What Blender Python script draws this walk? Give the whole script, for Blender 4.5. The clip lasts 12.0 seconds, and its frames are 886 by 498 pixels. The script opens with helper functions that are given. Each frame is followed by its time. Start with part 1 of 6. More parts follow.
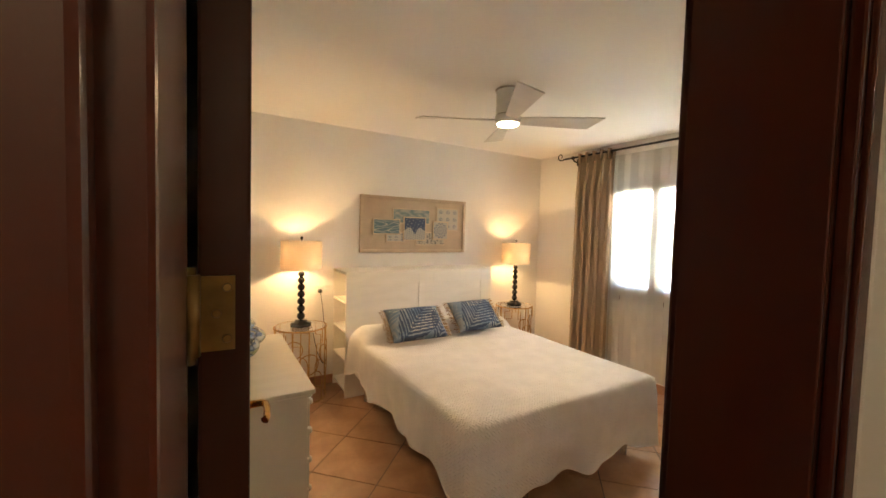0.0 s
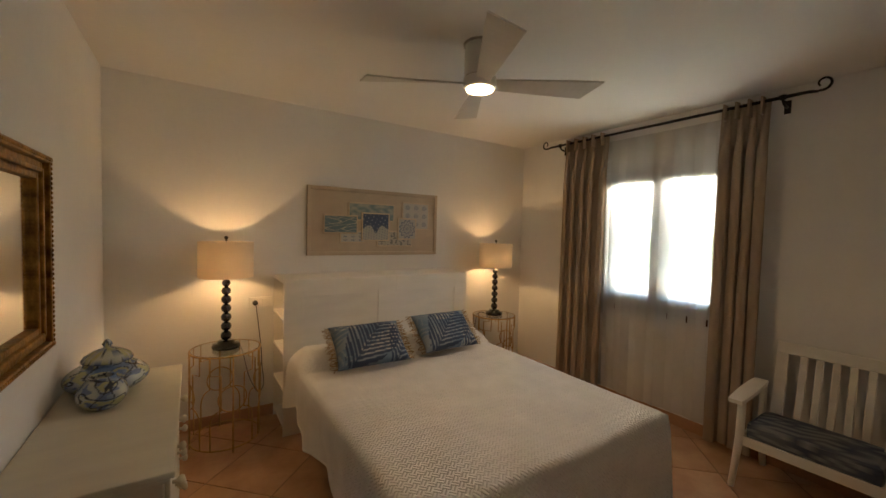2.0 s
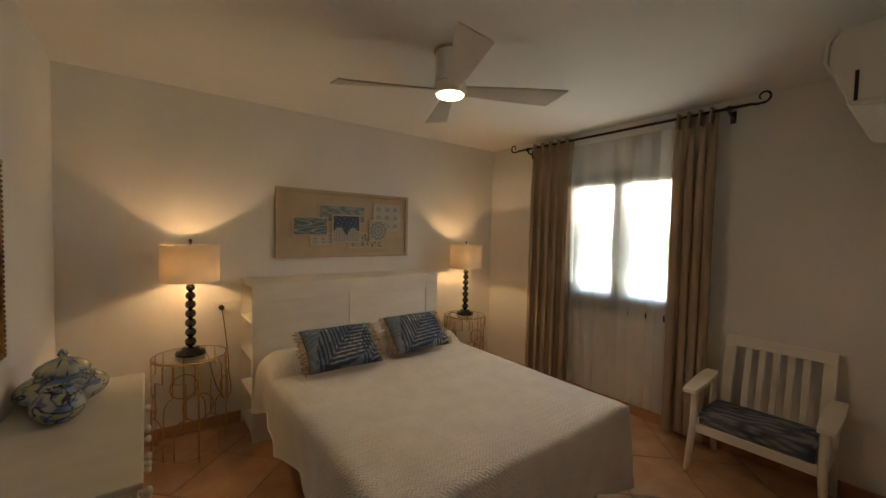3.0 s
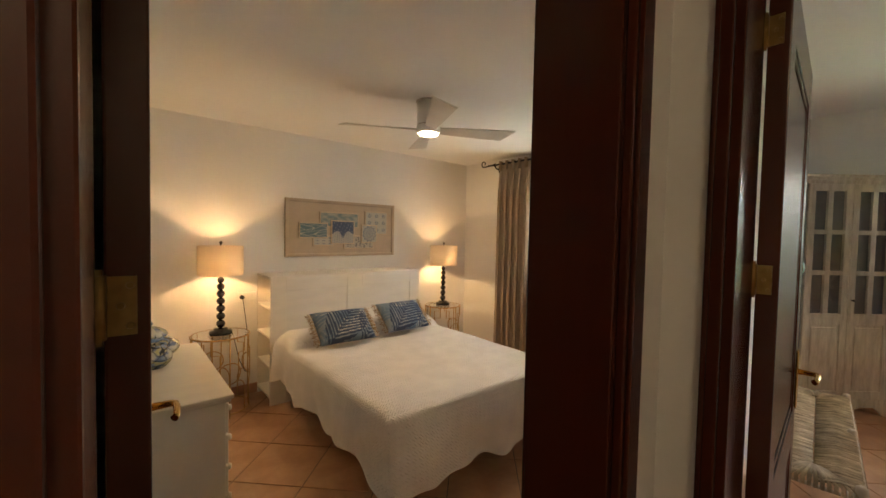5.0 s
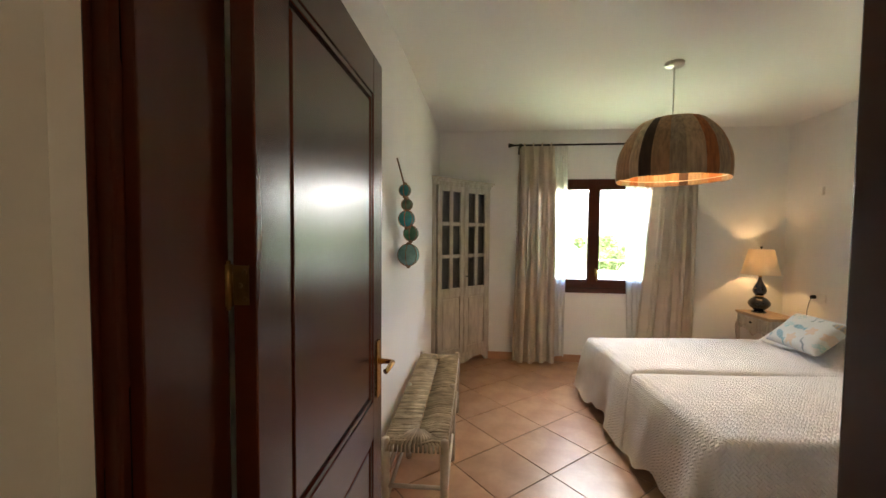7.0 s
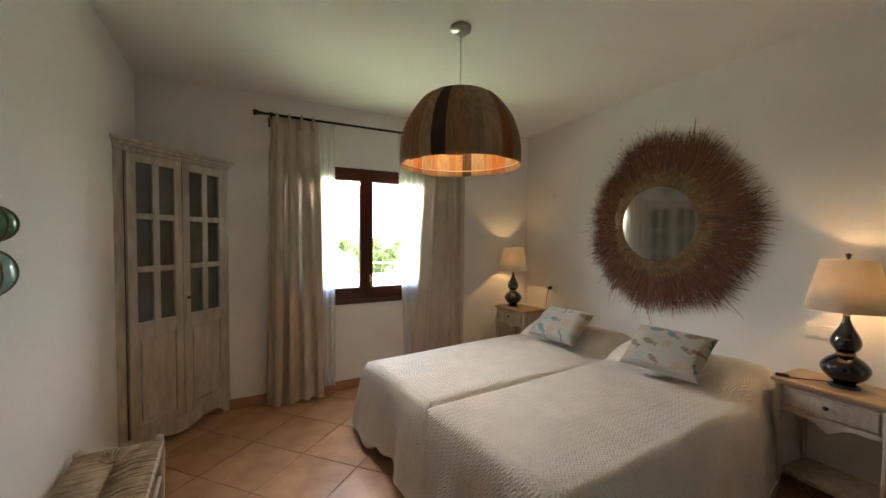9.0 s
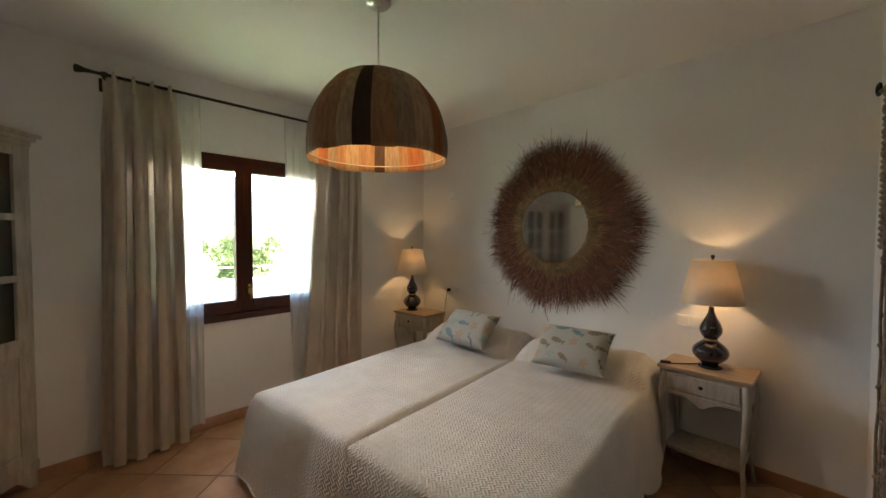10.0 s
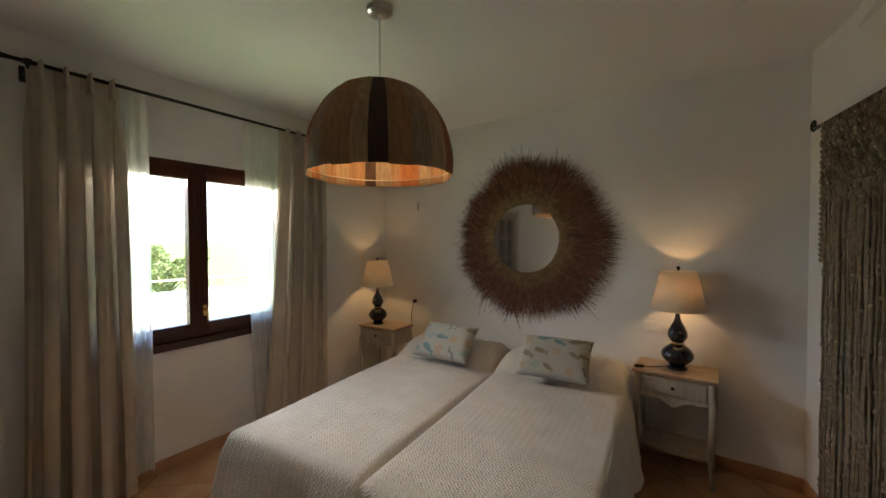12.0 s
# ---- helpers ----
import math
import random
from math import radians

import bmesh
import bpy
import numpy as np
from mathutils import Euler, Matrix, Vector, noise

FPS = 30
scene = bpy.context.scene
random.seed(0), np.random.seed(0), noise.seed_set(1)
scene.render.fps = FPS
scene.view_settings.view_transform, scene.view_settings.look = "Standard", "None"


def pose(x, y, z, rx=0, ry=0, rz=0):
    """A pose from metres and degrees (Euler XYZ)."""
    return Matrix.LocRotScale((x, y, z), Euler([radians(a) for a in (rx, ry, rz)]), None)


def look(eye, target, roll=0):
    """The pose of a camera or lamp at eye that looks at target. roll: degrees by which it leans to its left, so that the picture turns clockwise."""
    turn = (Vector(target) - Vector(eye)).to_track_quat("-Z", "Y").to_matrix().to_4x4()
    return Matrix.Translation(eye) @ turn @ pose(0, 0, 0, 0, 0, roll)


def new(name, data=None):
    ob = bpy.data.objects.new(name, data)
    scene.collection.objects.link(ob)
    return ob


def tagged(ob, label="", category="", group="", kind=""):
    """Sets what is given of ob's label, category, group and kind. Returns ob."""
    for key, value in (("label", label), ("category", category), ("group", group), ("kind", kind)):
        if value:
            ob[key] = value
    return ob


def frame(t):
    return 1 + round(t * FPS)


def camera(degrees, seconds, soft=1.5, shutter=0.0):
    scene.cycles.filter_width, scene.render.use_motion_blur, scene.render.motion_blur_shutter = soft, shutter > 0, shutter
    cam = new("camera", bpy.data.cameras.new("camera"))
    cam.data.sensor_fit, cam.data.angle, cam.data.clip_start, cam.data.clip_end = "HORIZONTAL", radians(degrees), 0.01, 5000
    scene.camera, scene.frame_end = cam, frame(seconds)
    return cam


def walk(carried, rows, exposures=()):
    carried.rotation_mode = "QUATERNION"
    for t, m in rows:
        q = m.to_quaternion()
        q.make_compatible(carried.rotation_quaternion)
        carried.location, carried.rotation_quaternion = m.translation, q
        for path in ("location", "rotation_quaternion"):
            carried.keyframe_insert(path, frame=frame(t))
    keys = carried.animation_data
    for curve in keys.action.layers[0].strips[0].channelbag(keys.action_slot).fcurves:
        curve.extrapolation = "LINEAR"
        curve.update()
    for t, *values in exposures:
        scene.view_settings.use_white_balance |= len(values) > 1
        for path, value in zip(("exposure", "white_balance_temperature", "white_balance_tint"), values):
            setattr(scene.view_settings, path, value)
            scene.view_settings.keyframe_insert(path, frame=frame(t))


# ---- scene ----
cam = camera(98.2, 12.0)
PATH = [
    (0, (0.049, -0.013, 1.495), (1.079, 1.699, 1.403), 1.6),
    (0.5, (0.232, 0.126, 1.484), (1.251, 1.845, 1.395), 1.5),
    (1, (0.359, 0.266, 1.493), (1.379, 1.984, 1.404), 1.5),
    (1.5, (0.445, 0.368, 1.483), (1.48, 2.077, 1.394), 1.4),
    (2, (0.508, 0.424, 1.481), (1.603, 2.095, 1.394), 1.5),
    (2.5, (0.522, 0.427, 1.493), (1.684, 2.052, 1.404), 1.3),
    (3, (0.479, 0.398, 1.493), (1.7, 1.98, 1.411), 1.3),
    (5, (0.049, -0.173, 1.503), (1.345, 1.349, 1.432), 1.2),
    (5.5, (0.049, -0.29, 1.527), (1.572, 1.004, 1.434), 1.0),
    (6, (0.184, -0.376, 1.528), (1.931, 0.593, 1.429), 1.0),
    (6.5, (0.363, -0.392, 1.52), (2.25, 0.263, 1.424), 0.6),
    (7, (0.581, -0.414, 1.508), (2.552, -0.08, 1.422), 0.5),
    (9, (1.494, -0.484, 1.464), (3.309, -1.323, 1.407), 0.2),
    (9.5, (1.661, -0.459, 1.468), (3.313, -1.585, 1.410), 0.2),
    (10, (1.85, -0.402, 1.497), (3.300, -1.778, 1.433), 0.2),
    (10.5, (1.977, -0.365, 1.518), (3.283, -1.879, 1.459), 0.1),
    (11, (2.077, -0.299, 1.547), (3.292, -1.886, 1.488), -0.0),
    (11.5, (2.127, -0.249, 1.566), (3.318, -1.855, 1.513), -0.2),
    (12, (2.162, -0.192, 1.575), (3.348, -1.802, 1.528), -0.2),
]
EXPOSURES = [(0.0, 4.62), (0.5, 4.35), (1.0, 3.8), (1.5, 3.5), (2.0, 3.25), (2.5, 3.1), (3.0, 3.1), (5.0, 4.1), (5.5, 4.4), (6.5, 4.33), (7.0, 4.16), (9.0, 3.50), (9.5, 3.40), (10.0, 3.20), (12.0, 2.85)]
walk(cam, [(t, look(eye, target, roll)) for t, eye, target, roll in PATH], EXPOSURES)

# ---- light ----
world = bpy.data.worlds.new("sky")
scene.world = world
world.use_nodes = True
wn = world.node_tree
sky = wn.nodes.new("ShaderNodeTexSky")
sky.sky_type, sky.sun_disc = "NISHITA", False
sky.sun_elevation, sky.sun_rotation = radians(52), radians(200)
wn.links.new(sky.outputs[0], wn.nodes["Background"].inputs[0])
wn.nodes["Background"].inputs[1].default_value = 0.15
sun_data = bpy.data.lights.new("sun", "SUN")
sun_data.energy, sun_data.angle, sun_data.color = 5.0, radians(0.5), (1.0, 0.95, 0.87)
sun = new("sun", sun_data)
sun.matrix_world = look((0, 0, 10), (2.0, 6.0, 0.0))
tagged(sun, "sun", "light", kind="structure")


def lamp_light(name, place, watts, colour, radius=0.03):
    data = bpy.data.lights.new(name, "POINT")
    data.energy, data.color, data.shadow_soft_size = watts, colour, radius
    ob = new(name, data)
    ob.location = place
    return ob


WARM = (1.0, 0.60, 0.26)
LAMP_W, FAN_W, BED_LAMP_W, PENDANT_W, HALL_W, SKY_W = 0.92, 0.44, 0.42, 1.2, 0.022, 9.8


# sky light falling through the windows, from the heads of their openings
sky_data = bpy.data.lights.new("sky_light", "AREA")
sky_data.shape, sky_data.size, sky_data.size_y, sky_data.energy, sky_data.color = "RECTANGLE", 0.8, 0.14, SKY_W, (1.0, 0.93, 0.84)
sky_lamp = new("sky_light", sky_data)
sky_data = bpy.data.lights.new("sky_light", "AREA")
sky_data.shape, sky_data.size, sky_data.size_y, sky_data.energy, sky_data.color = "RECTANGLE", 0.7, 0.12, SKY_W * 0.42, (1.0, 0.89, 0.75)
sky_lamp_2 = new("sky_light", sky_data)
# sunlight thrown up by the lawn outside, from just above the sills
lawn_lamps = []
for long_side, watts, tint in ((1.1, 1.6, (0.78, 1.0, 0.50)), (0.8, 1.1, (0.98, 1.0, 0.78))):
    lawn_data = bpy.data.lights.new("lawn_light", "AREA")
    lawn_data.shape, lawn_data.size, lawn_data.size_y, lawn_data.energy, lawn_data.color = "RECTANGLE", long_side, 0.10, watts, tint
    lawn_lamps.append(new("lawn_light", lawn_data))


# ---- materials ----
def material(name, colour, rough=0.6, metal=0.0, vary=0.06, scale=6.0, fine=60.0, bump=0.05, bump_scale=None, tint=None, spread=None, coat=0.0, stretch=(1, 1, 1), island=0.0, per_object=0.0):
    m = bpy.data.materials.new(name)
    m.use_nodes = True
    nt = m.node_tree
    bsdf = nt.nodes["Principled BSDF"]
    coord = nt.nodes.new("ShaderNodeTexCoord")
    mapping = nt.nodes.new("ShaderNodeMapping")
    mapping.inputs["Scale"].default_value = stretch
    nt.links.new(coord.outputs["Object"], mapping.inputs[0])
    big = nt.nodes.new("ShaderNodeTexNoise")
    big.inputs["Scale"].default_value, big.inputs["Detail"].default_value = scale, 5
    small = nt.nodes.new("ShaderNodeTexNoise")
    small.inputs["Scale"].default_value, small.inputs["Detail"].default_value = fine, 3
    for n in (big, small):
        nt.links.new(mapping.outputs[0], n.inputs["Vector"])
    ramp = nt.nodes.new("ShaderNodeMapRange")
    ramp.inputs["From Min"].default_value, ramp.inputs["From Max"].default_value = 0.3, 0.7
    nt.links.new(big.outputs["Fac"], ramp.inputs["Value"])
    mix = nt.nodes.new("ShaderNodeMix")
    mix.data_type = "RGBA"
    dark = tint if tint else tuple(c * (1 - vary * 2) for c in colour)
    light = spread if spread else tuple(min(1, c * (1 + vary)) for c in colour)
    mix.inputs["A"].default_value, mix.inputs["B"].default_value = (*dark, 1), (*light, 1)
    nt.links.new(ramp.outputs[0], mix.inputs["Factor"])
    last = mix.outputs["Result"]
    grain = nt.nodes.new("ShaderNodeHueSaturation")
    gv = nt.nodes.new("ShaderNodeMapRange")
    gv.inputs["To Min"].default_value, gv.inputs["To Max"].default_value = 1 - vary, 1 + vary
    nt.links.new(small.outputs["Fac"], gv.inputs["Value"])
    value = gv.outputs[0]
    if island or per_object:
        rnd = nt.nodes.new("ShaderNodeObjectInfo") if per_object else nt.nodes.new("ShaderNodeNewGeometry")
        out = rnd.outputs["Random"] if per_object else rnd.outputs["Random Per Island"]
        amount = per_object or island
        rv = nt.nodes.new("ShaderNodeMapRange")
        rv.inputs["To Min"].default_value, rv.inputs["To Max"].default_value = 1 - amount, 1 + amount
        nt.links.new(out, rv.inputs["Value"])
        mul = nt.nodes.new("ShaderNodeMath")
        mul.operation = "MULTIPLY"
        nt.links.new(value, mul.inputs[0]), nt.links.new(rv.outputs[0], mul.inputs[1])
        value = mul.outputs[0]
    nt.links.new(value, grain.inputs["Value"])
    nt.links.new(last, grain.inputs["Color"])
    nt.links.new(grain.outputs[0], bsdf.inputs["Base Color"])
    rr = nt.nodes.new("ShaderNodeMapRange")
    rr.inputs["To Min"].default_value, rr.inputs["To Max"].default_value = max(0.03, rough - 0.08), min(1, rough + 0.08)
    nt.links.new(big.outputs["Fac"], rr.inputs["Value"])
    nt.links.new(rr.outputs[0], bsdf.inputs["Roughness"])
    bsdf.inputs["Metallic"].default_value = metal
    bsdf.inputs["Coat Weight"].default_value = coat
    if bump:
        bn = nt.nodes.new("ShaderNodeBump")
        bn.inputs["Strength"].default_value, bn.inputs["Distance"].default_value = min(1, bump * 4), 0.004
        src = small
        if bump_scale:
            src = nt.nodes.new("ShaderNodeTexNoise")
            src.inputs["Scale"].default_value, src.inputs["Detail"].default_value = bump_scale, 4
            nt.links.new(mapping.outputs[0], src.inputs["Vector"])
        nt.links.new(src.outputs["Fac"], bn.inputs["Height"])
        nt.links.new(bn.outputs[0], bsdf.inputs["Normal"])
    return m


def cloth_mix(m, through_light, clear=0.0):
    """Lets light through a cloth: part translucent, part open weave."""
    nt = m.node_tree
    bsdf, out = nt.nodes["Principled BSDF"], nt.nodes["Material Output"]
    col = bsdf.inputs["Base Color"].links[0].from_socket
    tr = nt.nodes.new("ShaderNodeBsdfTranslucent")
    nt.links.new(col, tr.inputs["Color"])
    mix = nt.nodes.new("ShaderNodeMixShader")
    mix.inputs[0].default_value = through_light
    nt.links.new(bsdf.outputs[0], mix.inputs[1]), nt.links.new(tr.outputs[0], mix.inputs[2])
    last = mix
    if clear:
        tp = nt.nodes.new("ShaderNodeBsdfTransparent")
        mx = nt.nodes.new("ShaderNodeMixShader")
        mx.inputs[0].default_value = clear
        nt.links.new(mix.outputs[0], mx.inputs[1]), nt.links.new(tp.outputs[0], mx.inputs[2])
        last = mx
    nt.links.new(last.outputs[0], out.inputs["Surface"])
    return m


def weave_bump(m, cell, ribs, depth):
    """A raised basket weave on a cloth: square cells on the diagonal, ribbed one way and the other in turn."""
    nt = m.node_tree
    bsdf = nt.nodes["Principled BSDF"]
    coord = nt.nodes.new("ShaderNodeTexCoord")
    mp = nt.nodes.new("ShaderNodeMapping")
    mp.inputs["Scale"].default_value = (1 / cell, 1 / cell, 1 / cell)
    mp.inputs["Rotation"].default_value = (0, 0, radians(45))
    nt.links.new(coord.outputs["UV"], mp.inputs[0])
    check = nt.nodes.new("ShaderNodeTexChecker")
    check.inputs["Scale"].default_value = 1.0
    nt.links.new(mp.outputs[0], check.inputs["Vector"])
    xyz = nt.nodes.new("ShaderNodeSeparateXYZ")
    nt.links.new(mp.outputs[0], xyz.inputs[0])
    waves = []
    for axis in ("X", "Y"):
        mul = nt.nodes.new("ShaderNodeMath")
        mul.operation, mul.inputs[1].default_value = "MULTIPLY", math.pi * ribs
        nt.links.new(xyz.outputs[axis], mul.inputs[0])
        sine = nt.nodes.new("ShaderNodeMath")
        sine.operation = "SINE"
        nt.links.new(mul.outputs[0], sine.inputs[0])
        size = nt.nodes.new("ShaderNodeMath")
        size.operation = "ABSOLUTE"
        nt.links.new(sine.outputs[0], size.inputs[0])
        waves.append(size.outputs[0])
    pick = nt.nodes.new("ShaderNodeMix")
    nt.links.new(check.outputs["Fac"], pick.inputs["Factor"])
    nt.links.new(waves[0], pick.inputs["A"]), nt.links.new(waves[1], pick.inputs["B"])
    bn = nt.nodes.new("ShaderNodeBump")
    bn.inputs["Strength"].default_value, bn.inputs["Distance"].default_value = 1.0, depth
    nt.links.new(pick.outputs["Result"], bn.inputs["Height"])
    old = bsdf.inputs["Normal"].links
    if old:
        nt.links.new(old[0].from_socket, bn.inputs["Normal"])
    nt.links.new(bn.outputs[0], bsdf.inputs["Normal"])
    return m


def glass(name, colour=(1, 1, 1), rough=0.0):
    m = bpy.data.materials.new(name)
    m.use_nodes = True
    b = m.node_tree.nodes["Principled BSDF"]
    b.inputs["Base Color"].default_value = (*colour, 1)
    b.inputs["Roughness"].default_value, b.inputs["IOR"].default_value = rough, 1.45
    b.inputs["Transmission Weight"].default_value = 1.0
    return m


def pane_glass(name):
    """Thin window glass: clear, with a faint gloss."""
    m = bpy.data.materials.new(name)
    m.use_nodes = True
    nt = m.node_tree
    gl = nt.nodes.new("ShaderNodeBsdfGlossy")
    gl.inputs["Roughness"].default_value = 0.02
    tp = nt.nodes.new("ShaderNodeBsdfTransparent")
    facing = nt.nodes.new("ShaderNodeLayerWeight")
    facing.inputs["Blend"].default_value = 0.5
    power = nt.nodes.new("ShaderNodeMath")
    power.operation, power.inputs[1].default_value = "POWER", 4.0
    nt.links.new(facing.outputs["Facing"], power.inputs[0])
    gloss = nt.nodes.new("ShaderNodeMath")
    gloss.operation, gloss.inputs[1].default_value, gloss.inputs[2].default_value = "MULTIPLY_ADD", 0.9, 0.045
    nt.links.new(power.outputs[0], gloss.inputs[0])
    mx = nt.nodes.new("ShaderNodeMixShader")
    nt.links.new(gloss.outputs[0], mx.inputs[0]), nt.links.new(tp.outputs[0], mx.inputs[1]), nt.links.new(gl.outputs[0], mx.inputs[2])
    nt.links.new(mx.outputs[0], nt.nodes["Material Output"].inputs["Surface"])
    return m


def glow(name, colour, strength):
    m = bpy.data.materials.new(name)
    m.use_nodes = True
    b = m.node_tree.nodes["Principled BSDF"]
    b.inputs["Base Color"].default_value = (0.8, 0.8, 0.78, 1)
    b.inputs["Emission Color"].default_value, b.inputs["Emission Strength"].default_value = (*colour, 1), strength
    return m


PLASTER = material("white_plaster", (0.80, 0.79, 0.77), 0.85, vary=0.025, scale=1.3, fine=40, bump=0.03, bump_scale=14)
CEILING = material("ceiling_paint", (0.80, 0.79, 0.77), 0.9, vary=0.02, scale=0.8, fine=30, bump=0.02, bump_scale=9)
TILE = material("terracotta_tile", (0.44, 0.25, 0.14), 0.33, vary=0.10, scale=5, fine=35, bump=0.03, bump_scale=10, tint=(0.36, 0.19, 0.10), spread=(0.52, 0.32, 0.19), per_object=0.09)
GROUT = material("tile_grout", (0.22, 0.16, 0.12), 0.9, vary=0.1, scale=8, fine=120, bump=0.08)
SKIRT = material("terracotta_skirting", (0.46, 0.25, 0.14), 0.5, vary=0.08, scale=6, fine=50, bump=0.03)
MAHOGANY = material("dark_mahogany", (0.060, 0.013, 0.006), 0.27, vary=0.03, scale=2, fine=22, bump=0.0, tint=(0.057, 0.0122, 0.0056), spread=(0.063, 0.0138, 0.0064), stretch=(5, 5, 0.3))
MAHOGANY.node_tree.links.remove(MAHOGANY.node_tree.nodes["Principled BSDF"].inputs["Roughness"].links[0])
MAHOGANY.node_tree.nodes["Principled BSDF"].inputs["Roughness"].default_value = 0.26
MAHOGANY.node_tree.nodes["Principled BSDF"].inputs["Specular IOR Level"].default_value = 0.4
HINGE_BRASS = material("tarnished_brass", (0.30, 0.19, 0.07), 0.42, 1.0, vary=0.15, scale=20, fine=90, bump=0.0)
BRASS = material("polished_brass", (0.72, 0.46, 0.15), 0.25, 1.0, vary=0.08, scale=20, fine=90, bump=0.0)
IRON = material("black_iron", (0.025, 0.022, 0.02), 0.45, 0.6, vary=0.15, scale=25, fine=120, bump=0.05)
WHITE_WOOD = material("white_painted_wood", (0.78, 0.75, 0.69), 0.42, vary=0.03, scale=4, fine=60, bump=0.02, stretch=(1, 1, 4))
WHITE_PLASTIC = material("white_plastic", (0.80, 0.79, 0.76), 0.35, vary=0.015, scale=10, fine=90, bump=0.0)
SPREAD = weave_bump(material("quilted_white_cotton", (0.78, 0.76, 0.73), 0.9, vary=0.04, scale=7, fine=180, bump=0.03), 0.027, 2, 0.0045)
COTTON = material("white_cotton", (0.78, 0.76, 0.72), 0.9, vary=0.04, scale=8, fine=160, bump=0.06, bump_scale=18)
TAUPE = cloth_mix(material("taupe_curtain_cloth", (0.41, 0.32, 0.24), 0.9, vary=0.06, scale=5, fine=300, bump=0.07, stretch=(1, 1, 0.4)), 0.12)
LINEN = cloth_mix(material("beige_linen", (0.58, 0.50, 0.41), 0.92, vary=0.05, scale=6, fine=260, bump=0.08), 0.15)
SHEER = cloth_mix(material("white_voile", (0.86, 0.85, 0.83), 0.9, vary=0.02, scale=6, fine=250, bump=0.0), 0.72, 0.30)
GOLD = material("old_gold_metal", (0.55, 0.36, 0.15), 0.38, 1.0, vary=0.12, scale=18, fine=120, bump=0.03)
GILT = material("gilded_frame", (0.44, 0.25, 0.07), 0.36, 0.85, vary=0.22, scale=22, fine=120, bump=0.2, bump_scale=70, tint=(0.15, 0.08, 0.025))
BLACK_GLAZE = material("black_lacquer", (0.012, 0.011, 0.012), 0.16, vary=0.1, scale=12, fine=80, bump=0.0, coat=0.6)
BLUE_GLAZE = material("midnight_blue_ceramic", (0.008, 0.011, 0.022), 0.12, vary=0.1, scale=12, fine=80, bump=0.0, coat=0.8)
SHADE = cloth_mix(material("cream_lamp_shade", (0.82, 0.72, 0.58), 0.9, vary=0.03, scale=5, fine=300, bump=0.03), 0.26)
MIRROR = material("mirror_glass", (0.86, 0.87, 0.87), 0.03, 1.0, vary=0.0, bump=0.0)
MIRROR.node_tree.nodes["Principled BSDF"].inputs["Roughness"].default_value = 0.02
PANE = pane_glass("window_glass")
CLEAR = glass("clear_glass")
TAUPE_BOARD = material("beige_linen_board", (0.50, 0.41, 0.31), 0.9, vary=0.05, scale=8, fine=300, bump=0.05)
PALE_WOOD = material("limed_wood", (0.58, 0.47, 0.34), 0.55, vary=0.1, scale=5, fine=60, bump=0.04, stretch=(1, 8, 8))
GREY_WASH = material("grey_washed_wood", (0.48, 0.44, 0.38), 0.7, vary=0.14, scale=7, fine=70, bump=0.08, tint=(0.36, 0.32, 0.27), stretch=(4, 4, 0.8))
OAK_TOP = material("pale_oak", (0.46, 0.33, 0.21), 0.45, vary=0.12, scale=5, fine=60, bump=0.05, stretch=(1, 9, 9))
STEEL = material("brushed_steel", (0.6, 0.58, 0.56), 0.3, 1.0, vary=0.05, scale=20, fine=120, bump=0.0)
CORD = material("black_cable", (0.015, 0.014, 0.013), 0.5, vary=0.05, bump=0.0)
WHITE_CORD = material("white_cable", (0.75, 0.74, 0.72), 0.5, vary=0.02, bump=0.0)


# ---- mesh helpers ----
def box(bm, x0, x1, y0, y1, z0, z1, bevel=0.0, m=None):
    r = bmesh.ops.create_cube(bm, size=1.0)
    vs = r["verts"]
    t = Matrix.Translation(((x0 + x1) / 2, (y0 + y1) / 2, (z0 + z1) / 2)) @ Matrix.Diagonal((x1 - x0, y1 - y0, z1 - z0, 1))
    bmesh.ops.transform(bm, matrix=(m @ t) if m else t, verts=vs)
    if bevel:
        es = list({e for v in vs for e in v.link_edges})
        bmesh.ops.bevel(bm, geom=es, offset=bevel, segments=2, affect="EDGES", profile=0.6)
    return bm


def lathe(bm, profile, segs=32, m=None, close=True, squash=(1, 1)):
    """Turns a profile of (radius, height) about z."""
    rings = []
    for r, z in profile:
        ring = []
        for i in range(segs):
            a = 2 * math.pi * i / segs
            v = Vector((r * math.cos(a) * squash[0], r * math.sin(a) * squash[1], z))
            ring.append(bm.verts.new((m @ v) if m else v))
        rings.append(ring)
    for a, b in zip(rings, rings[1:]):
        for i in range(segs):
            f = bm.faces.new((a[i], a[(i + 1) % segs], b[(i + 1) % segs], b[i]))
            f.smooth = abs((b[i].co - a[i].co).normalized().z) > 0.02 if m is None else True
    if close:
        bm.faces.new(list(reversed(rings[0])))
        bm.faces.new(rings[-1])
    return bm


